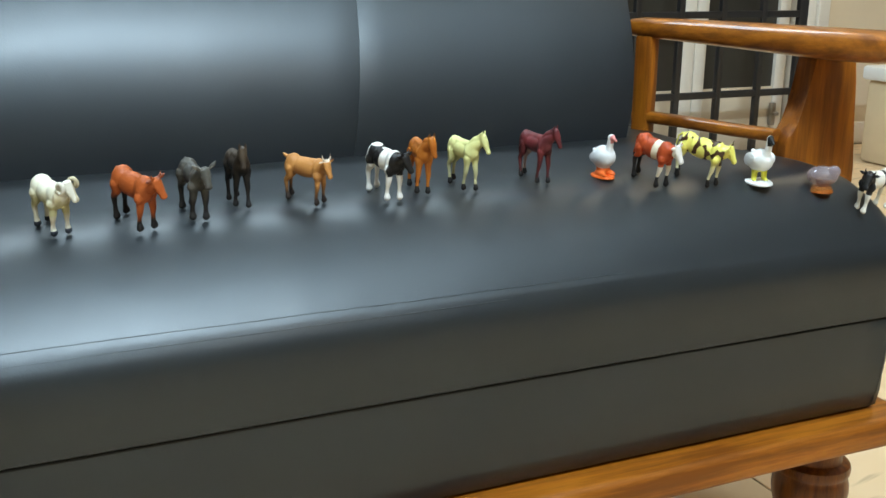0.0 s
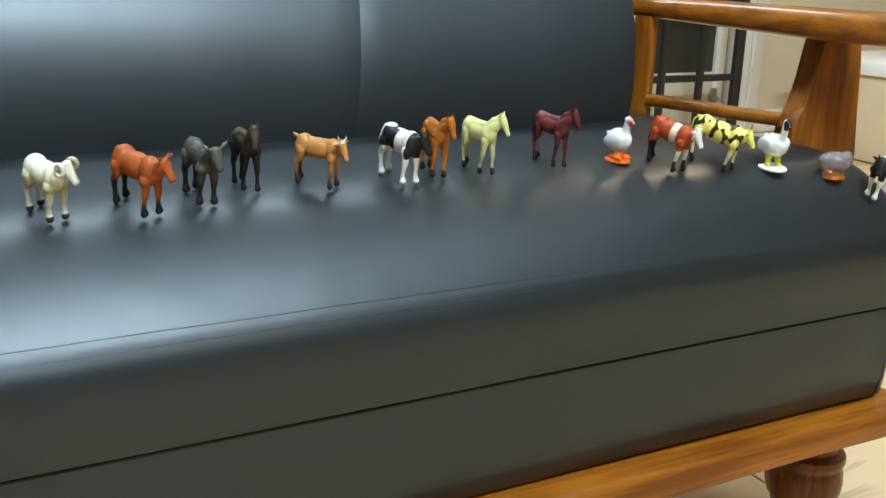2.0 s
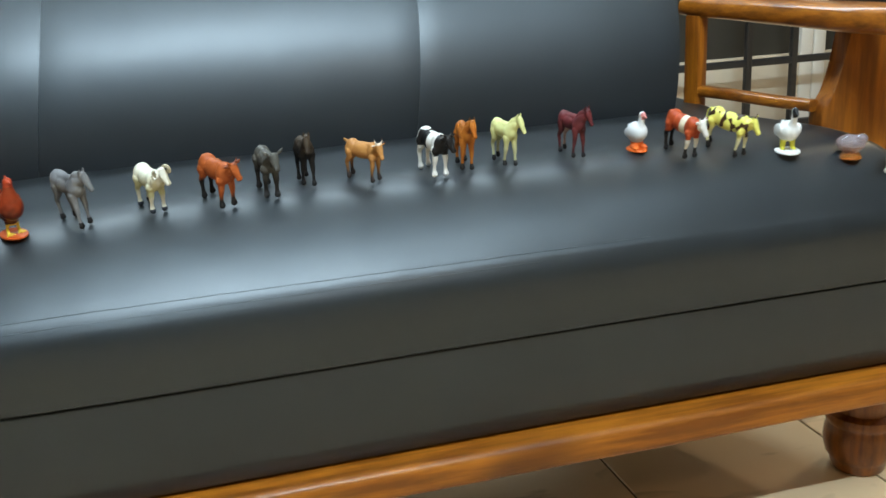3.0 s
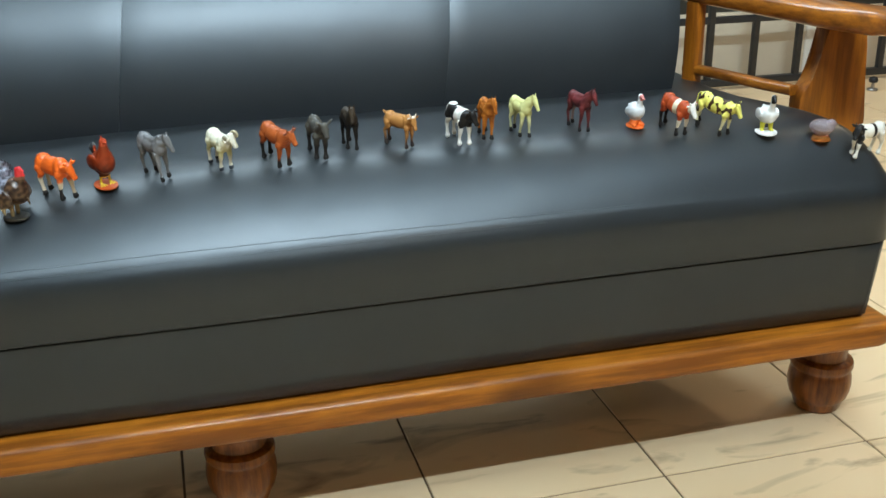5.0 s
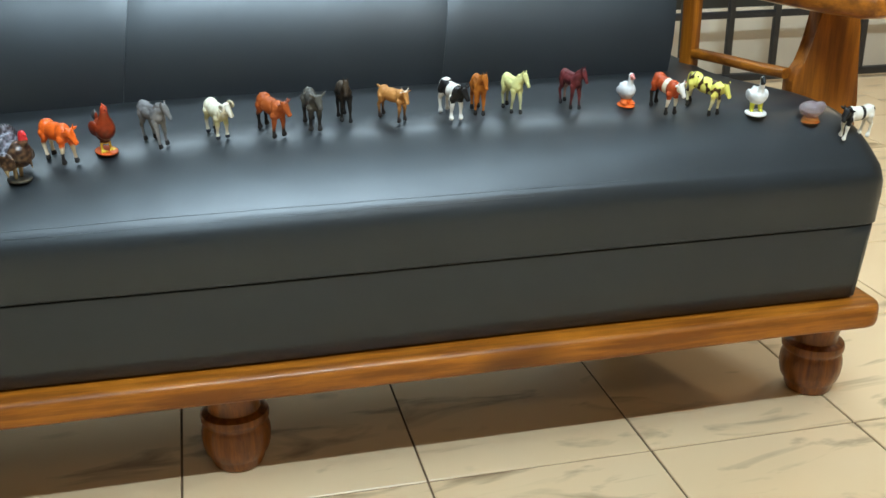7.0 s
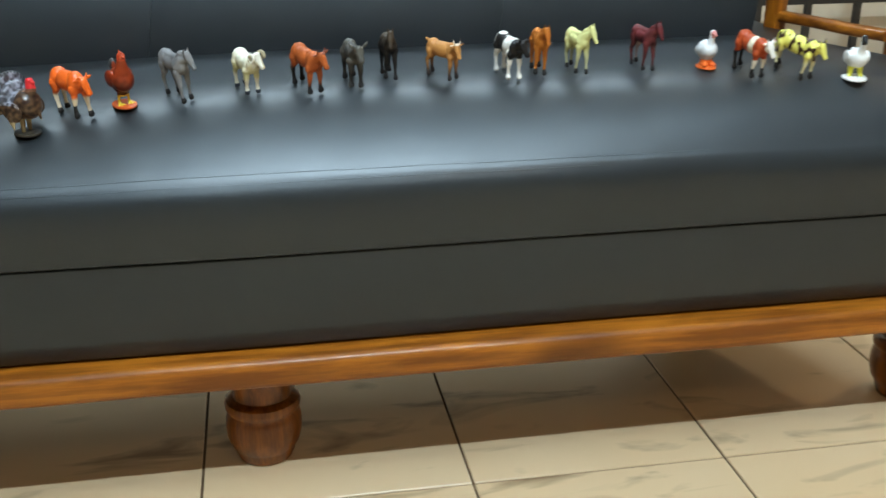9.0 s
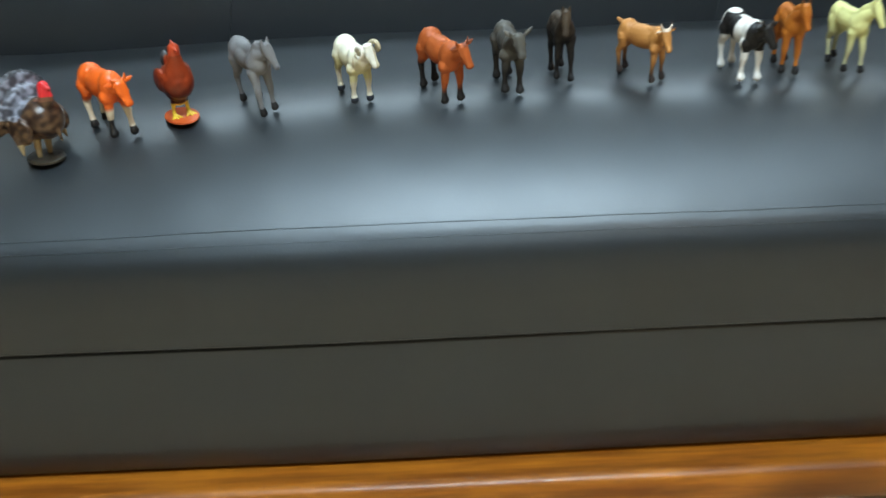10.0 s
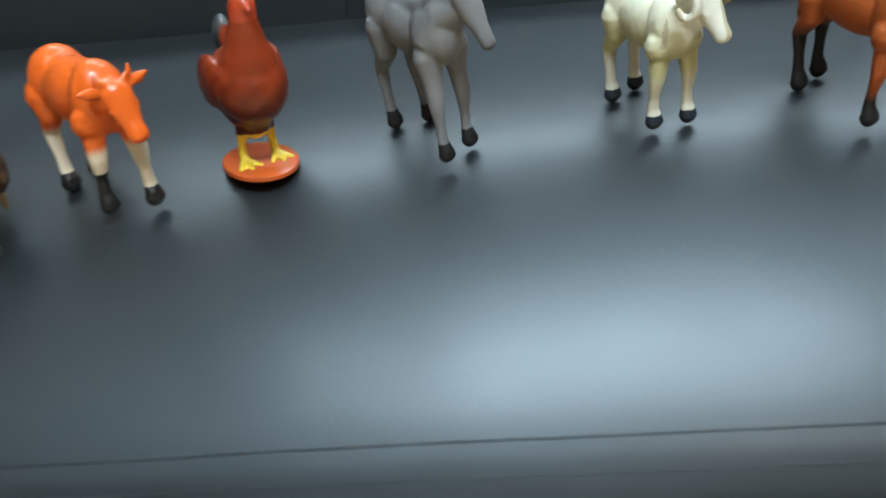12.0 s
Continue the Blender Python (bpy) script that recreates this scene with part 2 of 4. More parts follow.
def seat_cushion():
    low = [(-0.006, 0.2856), (-0.0088, 0.2874), (-0.0095, 0.30), (-0.0105, 0.315)]
    depth = [-0.012, -0.0112, -0.0105, -0.0075, -0.004, -0.002, 0.0, 0.003, 0.006, 0.010, 0.015, 0.020, 0.026, 0.032, 0.038, 0.044, 0.05, 0.056, 0.062,
             0.069, 0.077, 0.087, 0.10, 0.12, 0.145, 0.175, 0.22, 0.30, 0.45]
    r, floor_z = 0.030, 0.2862
    stations = [LEFT + (0.800 - LEFT) * k / 120 for k in range(121)]

    def ring_at(f, a):
        ring = []
        for k, (y, z) in enumerate(low + [(y, None) for y in depth] + [(0.45, 0.2862)]):
            px = LEFT + f * (side_x(y) - LEFT)
            top = z is None
            if top:
                z = smooth_z(px, y) - sag(px, y) + 0.0010 * noise.noise(Vector((px * 9, y * 14, 5))) + 0.0005 * noise.noise(Vector((px * 30, y * 30, 3)))
            # faint puckers across the stitched edge
            if top and -0.004 < y < 0.03:
                z += 0.0006 * noise.noise(Vector((px * 55, y * 20, 8))) * ease((0.45 - px) / 0.2)
            py = y - (0.004 * noise.noise(Vector((px * 3, z * 8, 1))) if z < 0.36 and y < 0.05 else 0)
            if a > 0:
                x_in, x_out = LEFT + f * (side_x(y) - LEFT), side_x(y)
                px = x_in + (x_out - x_in) * math.sin(a)
                z = floor_z + (z - floor_z) * (0.441 - r * (1 - math.cos(a)) - floor_z) / (0.441 - floor_z)
                py += 0.018 * (1 - math.cos(a)) * max(0.0, 1 - max(0.0, y) / 0.2)
            ring.append((px, py, z))
        return ring

    rings = [ring_at((x - LEFT) / (0.832 - LEFT), 0.0) for x in stations]
    f0 = (stations[-1] - LEFT) / (0.832 - LEFT)
    rings += [ring_at(f0, k / 12 * math.pi / 2) for k in range(1, 13)]
    return part("seat_cushion", shape_loft(rings), LEATHER, sofa, "plump grey leatherette seat cushion")


cushion = seat_cushion()
# two rows of raised topstitching along the worn edge
for y, r, end in ((0.0005, 0.00036, 0.48), (-0.0050, 0.0003, 0.36)):
    line = []
    for x in np.linspace(LEFT + 0.02, end, 220):
        z = smooth_z(x, y) - sag(x, y) + 0.0010 * noise.noise(Vector((x * 9, y * 14, 5)))
        line.append((x, y - 0.0002, z - 0.75 * r * (1 + ease((x - end + 0.2) / 0.2))))
    part("stitched_seam", shape_tube(line, r, 6), LEATHER, cushion)


def seat_base():
    rings = []
    section = [(0.45, 0.182), (0.002, 0.182), (-0.0025, 0.186), (-0.006, 0.205), (-0.0065, 0.245), (-0.006, 0.272), (-0.0058, 0.2830), (-0.0045, 0.2846), (0.45, 0.2842)]
    for k in range(61):
        f = k / 60
        ring = []
        for y, z in section:
            px = LEFT + f * (side_x(y) - 0.022 - LEFT)
            ring.append((px, y - 0.004 * noise.noise(Vector((px * 3, 2.30, 1))) if y < 0.1 else y, z))
        rings.append(ring)
    for k in range(1, 7):
        a = k / 6 * math.pi / 2
        ring = []
        for y, z in section:
            push = 0.018 * (1 - math.cos(a)) * max(0.0, 1 - max(0.0, y) / 0.15)
            ring.append((side_x(y) - 0.022 + 0.018 * math.sin(a) - 0.012 * (0.2842 - z) / 0.10, y + push, z))
        rings.append(ring)
    return part("seat_base", shape_loft(rings), LEATHER, sofa, "straight leatherette box under the cushion")


seat_base()
# black strip that stands in for the shade in the gap between cushion and box
part("gap_shade_strip", shape_box(LEFT + 0.01, 0.80, 0.004, 0.05, 0.2835, 0.2870), GAP_SHADE, sofa)


def front_rail():
    outline = [(0.05, 0.148), (0.05, 0.1805), (-0.022, 0.1805), (-0.0265, 0.1795), (-0.0295, 0.1765), (-0.0308, 0.172), (-0.0312, 0.165), (-0.0308, 0.156), (-0.0290, 0.1510), (-0.0255, 0.1485), (-0.021, 0.148)]
    rings = []
    for x in np.linspace(LEFT, 0.815, 80):
        wob = 0.0012 * noise.noise(Vector((x * 5, 0, 2)))
        rings.append([(x, y + wob, z + 0.6 * wob) for y, z in outline])
    for k in range(1, 9):
        a = k / 8 * math.pi / 2
        rings.append([(0.815 + 0.027 * math.sin(a), y + 0.030 * (1 - math.cos(a)) * (1 if y < 0.03 else 0), 0.165 + (z - 0.165) * (0.75 + 0.25 * math.cos(a))) for y, z in outline])
    return part("front_rail", shape_loft(rings), RAIL_TEAK, sofa, "rounded varnished teak rail with dark knots")


front_rail()
part("side_rail", shape_prism([(0.838, 0.02), (0.700, 0.45), (0.655, 0.45), (0.775, 0.02)], "z", 0.1485, 0.180, 0.006), TEAK_Y, sofa)
part("rear_rail", shape_box(LEFT, 0.66, 0.42, 0.452, 0.1485, 0.180, 0.004), TEAK, sofa)
FOOT = [(0.026, 0.0), (0.0310, 0.002), (0.0335, 0.008), (0.0350, 0.014), (0.0362, 0.0165), (0.0400, 0.022), (0.0428, 0.032), (0.0438, 0.042), (0.0432, 0.052), (0.0415, 0.059), (0.0400, 0.062), (0.0402, 0.064), (0.0430, 0.067),
        (0.0436, 0.072), (0.0424, 0.077), (0.0380, 0.080), (0.0335, 0.0815), (0.0325, 0.084), (0.0330, 0.090), (0.0352, 0.100), (0.0385, 0.112), (0.0415, 0.124), (0.0438, 0.136), (0.0445, 0.1475)]
for x, y in ((0.0, 0.088), (0.820, 0.088), (-0.80, 0.088), (0.66, 0.42), (-0.80, 0.42)):
    part("bun_foot", shape_lathe(FOOT, (x, y, 0)), TEAK_DARK, sofa, "turned dark teak bun foot")


def back_panel(x0, x1):
    """One upholstered panel of the back, slightly pillowed, leaning backwards."""
    cols, rows = 24, 26
    front, rear = [], []
    for j in range(rows + 1):
        v = j / rows
        z = 0.405 + 0.50 * v
        base = 0.222 - 0.13 * v + 0.60 * v * v if v < 0.45 else 0.222 - 0.0585 + 0.60 * 0.2025 + 0.41 * (v - 0.45)
        line_f, line_r = [], []
        for i in range(cols + 1):
            u = i / cols
            x = x0 + (x1 - x0) * u + 0.07 * v
            e = min(u, 1 - u)
            pillow = 0.0012 * (1 - math.exp(-e * 110)) + 0.0006 * math.sin(math.pi * u)
            mid = -0.0022 * math.exp(-((u - 0.54 - 0.06 * v) / 0.012) ** 2)
            ripple = 0.0012 * noise.noise(Vector((x * 8, z * 8, 7)))
            line_f.append((x, base + 0.012 - pillow - mid * 0.6 + ripple, z))
            line_r.append((x, base + 0.11, z))
        front.append(line_f)
        rear.append(line_r)
    bm = bmesh.new()
    fv = [[bm.verts.new(p) for p in row] for row in front]
    rv = [[bm.verts.new(p) for p in row] for row in rear]
    for j in range(rows):
        for i in range(cols):
            bm.faces.new((fv[j][i], fv[j][i + 1], fv[j + 1][i + 1], fv[j + 1][i]))
            bm.faces.new((rv[j][i + 1], rv[j][i], rv[j + 1][i], rv[j + 1][i + 1]))
        bm.faces.new((rv[j][0], fv[j][0], fv[j + 1][0], rv[j + 1][0]))
        bm.faces.new((fv[j][cols], rv[j][cols], rv[j + 1][cols], fv[j + 1][cols]))
    for i in range(cols):
        bm.faces.new((rv[0][i], rv[0][i + 1], fv[0][i + 1], fv[0][i]))
        bm.faces.new((fv[rows][i], fv[rows][i + 1], rv[rows][i + 1], rv[rows][i]))
    return part("back_panel", bm, LEATHER, sofa, "leaning grey leatherette back panel")


for x0, x1 in ((-0.955, -0.5312), (-0.5310, -0.1061), (-0.1059, 0.2979), (0.2981, 0.622)):
    back_panel(x0, x1)

# armrest: a bar, a shaped front post, a slim back post and a lower bar
ARM_A, ARM_U = Vector((0.672, 0.272, 0)), Vector((0.3665, -0.9304, 0))
ARM_N = Vector((0.9304, 0.3665, 0))


def arm_bar(name, spans, material, label=""):
    """A bar along the arm; spans: rows of (along, inner, outer, low, high)."""
    rings = []
    for s, n0, n1, z0, z1 in spans:
        c, h, w = (z0 + z1) / 2, (z1 - z0) / 2, (n1 - n0) / 2
        ring = []
        for k in range(20):
            a = 2 * math.pi * k / 20
            ca, sa = math.cos(a), math.sin(a)
            qx = math.copysign(abs(ca) ** 0.55, ca)
            qz = math.copysign(abs(sa) ** 0.62, sa)
            p = ARM_A + ARM_U * s + ARM_N * ((n0 + n1) / 2 + w * qx)
            ring.append((p.x, p.y, c + h * qz))
        rings.append(ring)
    return part(name, shape_loft(rings), material, armrest, label)


armrest = part("armrest", shape_prism([(0.748, 0.16), (0.748, 0.450), (0.751, 0.460), (0.762, 0.474), (0.770, 0.488), (0.7745, 0.505), (0.777, 0.545),
                                      (0.836, 0.545), (0.838, 0.515), (0.842, 0.47), (0.848, 0.42), (0.852, 0.16)], "y", 0.106, 0.132, 0.003), TEAK_Z, sofa,
               "shaped varnished teak arm post")
arm_bar("arm_top", [(-0.026, 0.010, 0.026, 0.558, 0.570), (-0.022, 0.003, 0.034, 0.5545, 0.574), (-0.010, 0.0, 0.038, 0.5535, 0.5755), (0.04, 0.0, 0.041, 0.5515, 0.576), (0.09, 0.0, 0.045, 0.549, 0.576),
                    (0.15, -0.002, 0.052, 0.546, 0.5755), (0.21, -0.006, 0.058, 0.543, 0.575), (0.27, -0.006, 0.060, 0.5425, 0.5745), (0.292, 0.0, 0.053, 0.545, 0.572), (0.300, 0.012, 0.043, 0.549, 0.566)], TEAK_Y, "glossy rounded teak armrest")
arm_bar("lower_bar", [(-0.01, 0.002, 0.020, 0.4555, 0.4690), (0.06, 0.002, 0.020, 0.4550, 0.4685), (0.12, 0.002, 0.020, 0.4530, 0.4670), (0.170, 0.002, 0.020, 0.4530, 0.4670)], TEAK_Y)
arm_bar("seat_side_rail", [(-0.01, -0.006, 0.016, 0.400, 0.436), (0.08, -0.006, 0.016, 0.400, 0.436), (0.175, -0.006, 0.016, 0.400, 0.434)], TEAK_Y)


def back_post():
    rings = []
    for z in (0.17, 0.30, 0.43, 0.50, 0.556):
        rings.append([tuple(ARM_A + ARM_U * s + ARM_N * n + Vector((0, 0, z))) for s, n in ((-0.010, 0.001), (0.012, 0.001), (0.012, 0.020), (-0.010, 0.020))])
    bm = shape_loft(rings)
    bmesh.ops.bevel(bm, geom=bm.edges[:], offset=0.003, segments=2, affect="EDGES", profile=0.5)
    return part("back_post", bm, TEAK_Z, armrest)


back_post()


# ---- toys
def blob(bm, at, radii, turn=(0, 0, 0), sub=2):
    """An ellipsoid."""
    m = Matrix.LocRotScale(at, Euler([radians(a) for a in turn]), radii)
    bmesh.ops.create_icosphere(bm, subdivisions=sub, radius=1, matrix=m)


def limb(bm, points):
    """A chain of tapered rods with rounded joints; points: (x, y, z, radius)."""
    for (ax, ay, az, ar), (bx, by, bz, br) in zip(points, points[1:]):
        a, b = Vector((ax, ay, az)), Vector((bx, by, bz))
        d = b - a
        q = d.to_track_quat("Z", "Y").to_matrix().to_4x4()
        bmesh.ops.create_cone(bm, cap_ends=True, segments=20, radius1=ar, radius2=br, depth=d.length, matrix=Matrix.Translation((a + b) / 2) @ q)
    for x, y, z, r in points:
        blob(bm, (x, y, z), (r, r, r), sub=2)


def moulded(name, bm, paint, material, at, heading, scale, label, category="toy", voxel=0.0105, smooth=7, long=1.0, tilt=0.8, group="toy farm animals", stand=None):
    """Melts the pieces into one moulded figure, paints it and stands it on the seat."""
    me = bpy.data.meshes.new(name)
    bm.to_mesh(me)
    bm.free()
    raw = new(name + "_raw", me)
    melt = raw.modifiers.new("melt", "REMESH")
    melt.mode, melt.voxel_size, melt.adaptivity = "VOXEL", voxel, 0.0
    soft = raw.modifiers.new("soft", "SMOOTH")
    soft.factor, soft.iterations = 0.5, smooth
    done = bpy.data.meshes.new_from_object(raw.evaluated_get(bpy.context.evaluated_depsgraph_get()))
    bpy.data.objects.remove(raw)
    bpy.data.meshes.remove(me)
    done.name = name
    count = len(done.vertices)
    co = np.empty(count * 3, np.float32)
    done.vertices.foreach_get("co", co)
    co = co.reshape(-1, 3)
    low = 0.0 if stand else co[:, 2].min()
    cols = np.ones((count, 4), np.float32)
    for k in range(count):
        cols[k, :3] = paint(float(co[k, 0]), float(co[k, 1]), float(co[k, 2]))
    layer = done.color_attributes.new("paint", "FLOAT_COLOR", "POINT")
    layer.data.foreach_set("color", cols.ravel())
    co[:, 2] -= low
    co[:, 0] *= long
    co *= scale
    done.vertices.foreach_set("co", co.ravel())
    done.materials.clear()
    done.materials.append(material)
    done.shade_smooth()
    done.update()
    ob = new(name, done)
    x, y = at
    ob.location, ob.rotation_euler = (x, y, seat_z(x, y) + 0.0002), seat_turn(x, y, heading, tilt)
    if stand:
        rx, ry, h, coat, words = stand
        bm = shape_lathe([(0.94, 0.0), (1.0, 0.25), (0.99, 0.7), (0.90, 1.0)], (0, 0, 0), 36)
        bmesh.ops.transform(bm, matrix=Matrix.LocRotScale((0.02 * scale, 0, 0), None, (rx * scale, ry * scale, h * scale)), verts=bm.verts)
        part("base", bm, coat, ob, words)
    return tagged(ob, label, category, group)


def seat_turn(x, y, heading, tilt):
    """Stands a figure on the cushion, leaning with part of its slope."""
    d = 0.012
    nx = -tilt * (seat_z(x + d, y) - seat_z(x - d, y)) / (2 * d)
    ny = -tilt * (seat_z(x, y + d) - seat_z(x, y - d)) / (2 * d)
    up = Vector((nx, ny, 1)).normalized()
    ahead = Vector((math.cos(radians(heading)), math.sin(radians(heading)), 0))
    side = up.cross(ahead).normalized()
    ahead = side.cross(up)
    return Matrix((ahead, side, up)).transposed().to_euler()


def mixed(a, b, t):
    t = max(0.0, min(1.0, t))
    return tuple(p + (q - p) * t for p, q in zip(a, b))


def spots(x, y, z, scale, seed):
    return noise.noise(Vector((x * scale + seed, y * scale * 0.8 + seed * 2, z * scale)))


def quadruped(kind, body=1.0, stride=0.05, neck_up=0.0, head_turn=0.0, girth=1.0, leg_r=1.0, tail=True, steps=None):
    """A standing farm animal, nose towards +x, about 1 tall at the back; kind sets its neck, head, ears and horns.
    steps: how far each foot is set forward, (fore right, fore left, hind right, hind left)."""
    bm = bmesh.new()
    horse = kind == "horse"
    L = (0.52 if horse else 0.56) * body
    g = girth
    zb = 0.72 if horse else 0.67
    deep = (0.175 if horse else 0.215) * g
    wide = (0.150 if horse else 0.180) * g
    # barrel, shoulders, haunches, belly and spine
    blob(bm, (-L * 0.02, 0, zb - 0.01), (0.46 * body, wide * 1.04, deep), sub=3)
    blob(bm, (-L * 0.66, 0, zb + 0.025), (0.235 * g, wide * 1.05, deep * 0.98), (0, 8, 0), 3)
    blob(bm, (L * 0.62, 0, zb + 0.005), (0.225 * g, wide * 0.98, deep * 1.10), (0, -8, 0), 3)
    for side in (-1, 1):
        blob(bm, (-L * 0.78, side * wide * 0.46, zb - 0.02), (0.155, wide * 0.50, deep * 0.92), (0, 14, 0), 2)
        blob(bm, (L * 0.66, side * wide * 0.46, zb - 0.05), (0.120, wide * 0.47, deep * 0.92), (0, -10, 0), 2)
        if not horse:
            blob(bm, (-L * 0.74, side * wide * 0.50, zb + 0.165 * g), (0.055, 0.040, 0.035))
    limb(bm, [(-L * 0.86, 0, zb + 0.115 * g, 0.085), (-L * 0.2, 0, zb + 0.105 * g, 0.085), (L * 0.66, 0, zb + 0.135 * g, 0.080)])
    if steps is None:
        steps = (-stride, stride, stride, -stride)
    r = (0.054 if horse else 0.066) * leg_r
    for side, fore, hind in ((-1, steps[0], steps[2]), (1, steps[1], steps[3])):
        y0 = side * wide * 0.60
        y1 = side * wide * 0.66
        fx, hx = L * 0.70, -L * 0.90
        limb(bm, [(fx - 0.01, y0, zb - 0.10, r * 1.75), (fx + fore * 0.25, y0, 0.48, r * 1.12), (fx + 0.015 + fore * 0.5, y1, 0.335, r * 0.92)])
        limb(bm, [(fx + 0.015 + fore * 0.5, y1, 0.335, r * 0.92), (fx + fore * 0.78, y1, 0.20, r * 0.58), (fx + fore * 0.95, y1, 0.105, r * 0.66)])
        limb(bm, [(fx + fore * 0.95, y1, 0.10, r * 0.68), (fx + 0.030 + fore, y1, 0.028, r * 1.02)])
        blob(bm, (fx + 0.030 + fore, y1, 0.022), (r * 1.22, r * 1.05, 0.026))
        limb(bm, [(hx + 0.10, y0, zb - 0.05, r * 1.9), (hx + 0.10 + hind * 0.2, y0, 0.50, r * 1.35), (hx - 0.015 + hind * 0.5, y1, 0.365, r * 0.86)])
        limb(bm, [(hx - 0.015 + hind * 0.5, y1, 0.365, r * 0.86), (hx + hind * 0.8, y1, 0.21, r * 0.60), (hx + 0.01 + hind, y1, 0.105, r * 0.66)])
        limb(bm, [(hx + 0.01 + hind, y1, 0.10, r * 0.68), (hx + 0.045 + hind, y1, 0.028, r * 1.02)])
        blob(bm, (hx + 0.045 + hind, y1, 0.022), (r * 1.22, r * 1.05, 0.026))
    # neck and head
    ca, sa = math.cos(radians(head_turn)), math.sin(radians(head_turn))
    out = Vector((-sa, ca, 0))
    ahead = Vector((ca, sa, 0))
    if horse:
        hz = 1.04 + neck_up
        hy = 0.26 * sa
        hx = L * 0.80 + 0.22 * (0.4 + 0.6 * ca)
        limb(bm, [(L * 0.66, 0, zb + 0.00, 0.165), (L * 0.84, hy * 0.3, zb + 0.13, 0.122), (hx - 0.06 * ca, hy * 0.85, hz - 0.06, 0.082)])
        limb(bm, [(L * 0.56, 0, zb + 0.12, 0.085), (L * 0.78, hy * 0.35, zb + 0.25, 0.070), (hx - 0.08 * ca, hy * 0.85, hz + 0.00, 0.058)])
        f = Vector((ca * 0.55, sa * 0.55, -0.84)).normalized()
        h = Vector((hx, hy, hz))
        limb(bm, [(*(h - f * 0.03), 0.078), (*(h + f * 0.08), 0.074), (*(h + f * 0.19), 0.050), (*(h + f * 0.27), 0.046)])
        blob(bm, h + f * 0.06 - ahead * 0.05, (0.066, 0.050, 0.066))
        blob(bm, h + f * 0.275, (0.048, 0.050, 0.044))
        for side in (-1, 1):
            e = h + out * (0.050 * side) - ahead * 0.035 + Vector((0, 0, 0.075))
            limb(bm, [(*e, 0.026), (*(e + Vector((0, 0, 0.035)) + ahead * 0.008), 0.026), (*(e + Vector((0, 0, 0.080)) + ahead * 0.016), 0.014)])
            blob(bm, h + f * 0.035 + out * (0.062 * side) + ahead * 0.02, (0.018, 0.015, 0.016), sub=1)
        for k in range(9):
            t = k / 8
            p = Vector((L * 0.56, 0, zb + 0.20)).lerp(h - ahead * 0.085 + Vector((0, 0, 0.075)), t)
            blob(bm, p + out * (0.018 * (1 if k % 2 else -0.4)), (0.046, 0.024, 0.046), sub=1)
        blob(bm, h + Vector((0, 0, 0.055)) + ahead * 0.035, (0.030, 0.022, 0.045), sub=1)
        if tail:
            limb(bm, [(-L * 0.98, 0, zb + 0.13, 0.036), (-L * 1.13, 0, zb + 0.02, 0.042), (-L * 1.17, 0, zb - 0.20, 0.046), (-L * 1.13, 0, zb - 0.40, 0.022)])
    else:
        low = {"cow": 0.03, "sheep": 0.10, "goat": 0.05, "donkey": 0.06}[kind] + neck_up
        hx = L * 0.80 + 0.20 * (0.45 + 0.55 * ca)
        hy, hz = 0.26 * sa, zb + 0.10 + low
        limb(bm, [(L * 0.66, 0, zb + 0.03, 0.180 * g), (L * 0.92, hy * 0.4, zb + 0.065 + low * 0.6, 0.125), (hx - 0.02 * ca, hy, hz, 0.098)])
        limb(bm, [(L * 0.60, 0, zb - 0.13, 0.085), (L * 0.86, hy * 0.3, zb - 0.06, 0.055), (hx, hy, hz - 0.10, 0.030)])
        f = Vector((ca * 0.66, sa * 0.66, -0.75)).normalized()
        h = Vector((hx, hy, hz))
        limb(bm, [(*(h + Vector((0, 0, 0.025)) - ahead * 0.01), 0.096), (*(h + f * 0.10), 0.082), (*(h + f * 0.19), 0.062), (*(h + f * 0.245), 0.062)])
        blob(bm, h + f * 0.255, (0.062, 0.068, 0.050))
        blob(bm, h + f * 0.11 - ahead * 0.045 - Vector((0, 0, 0.02)), (0.060, 0.048, 0.060))
        for side in (-1, 1):
            blob(bm, h + f * 0.055 + out * (0.083 * side) + ahead * 0.025, (0.022, 0.020, 0.020), sub=1)
            if kind in ("cow", "goat", "donkey"):
                e = h + out * (side * 0.085) - ahead * 0.03 + Vector((0, 0, 0.060))
                up = {"cow": 0.035, "goat": 0.015, "donkey": 0.110}[kind]
                reach = {"cow": 0.135, "goat": 0.120, "donkey": 0.120}[kind]
                limb(bm, [(*e, 0.024), (*(e + out * (side * reach * 0.55) + Vector((0, 0, up * 0.5))), 0.038), (*(e + out * (side * reach) + Vector((0, 0, up))), 0.014)])
            if kind in ("cow", "goat"):
                e = h + out * (side * 0.058) - ahead * 0.015 + Vector((0, 0, 0.098))
                rise = 0.085 if kind == "cow" else 0.115
                limb(bm, [(*e, 0.024), (*(e + out * (side * 0.050) + Vector((0, 0, rise * 0.4))), 0.020), (*(e + out * (side * 0.052) + Vector((0, 0, rise)) - ahead * (0.05 if kind == "goat" else 0.0)), 0.010)])
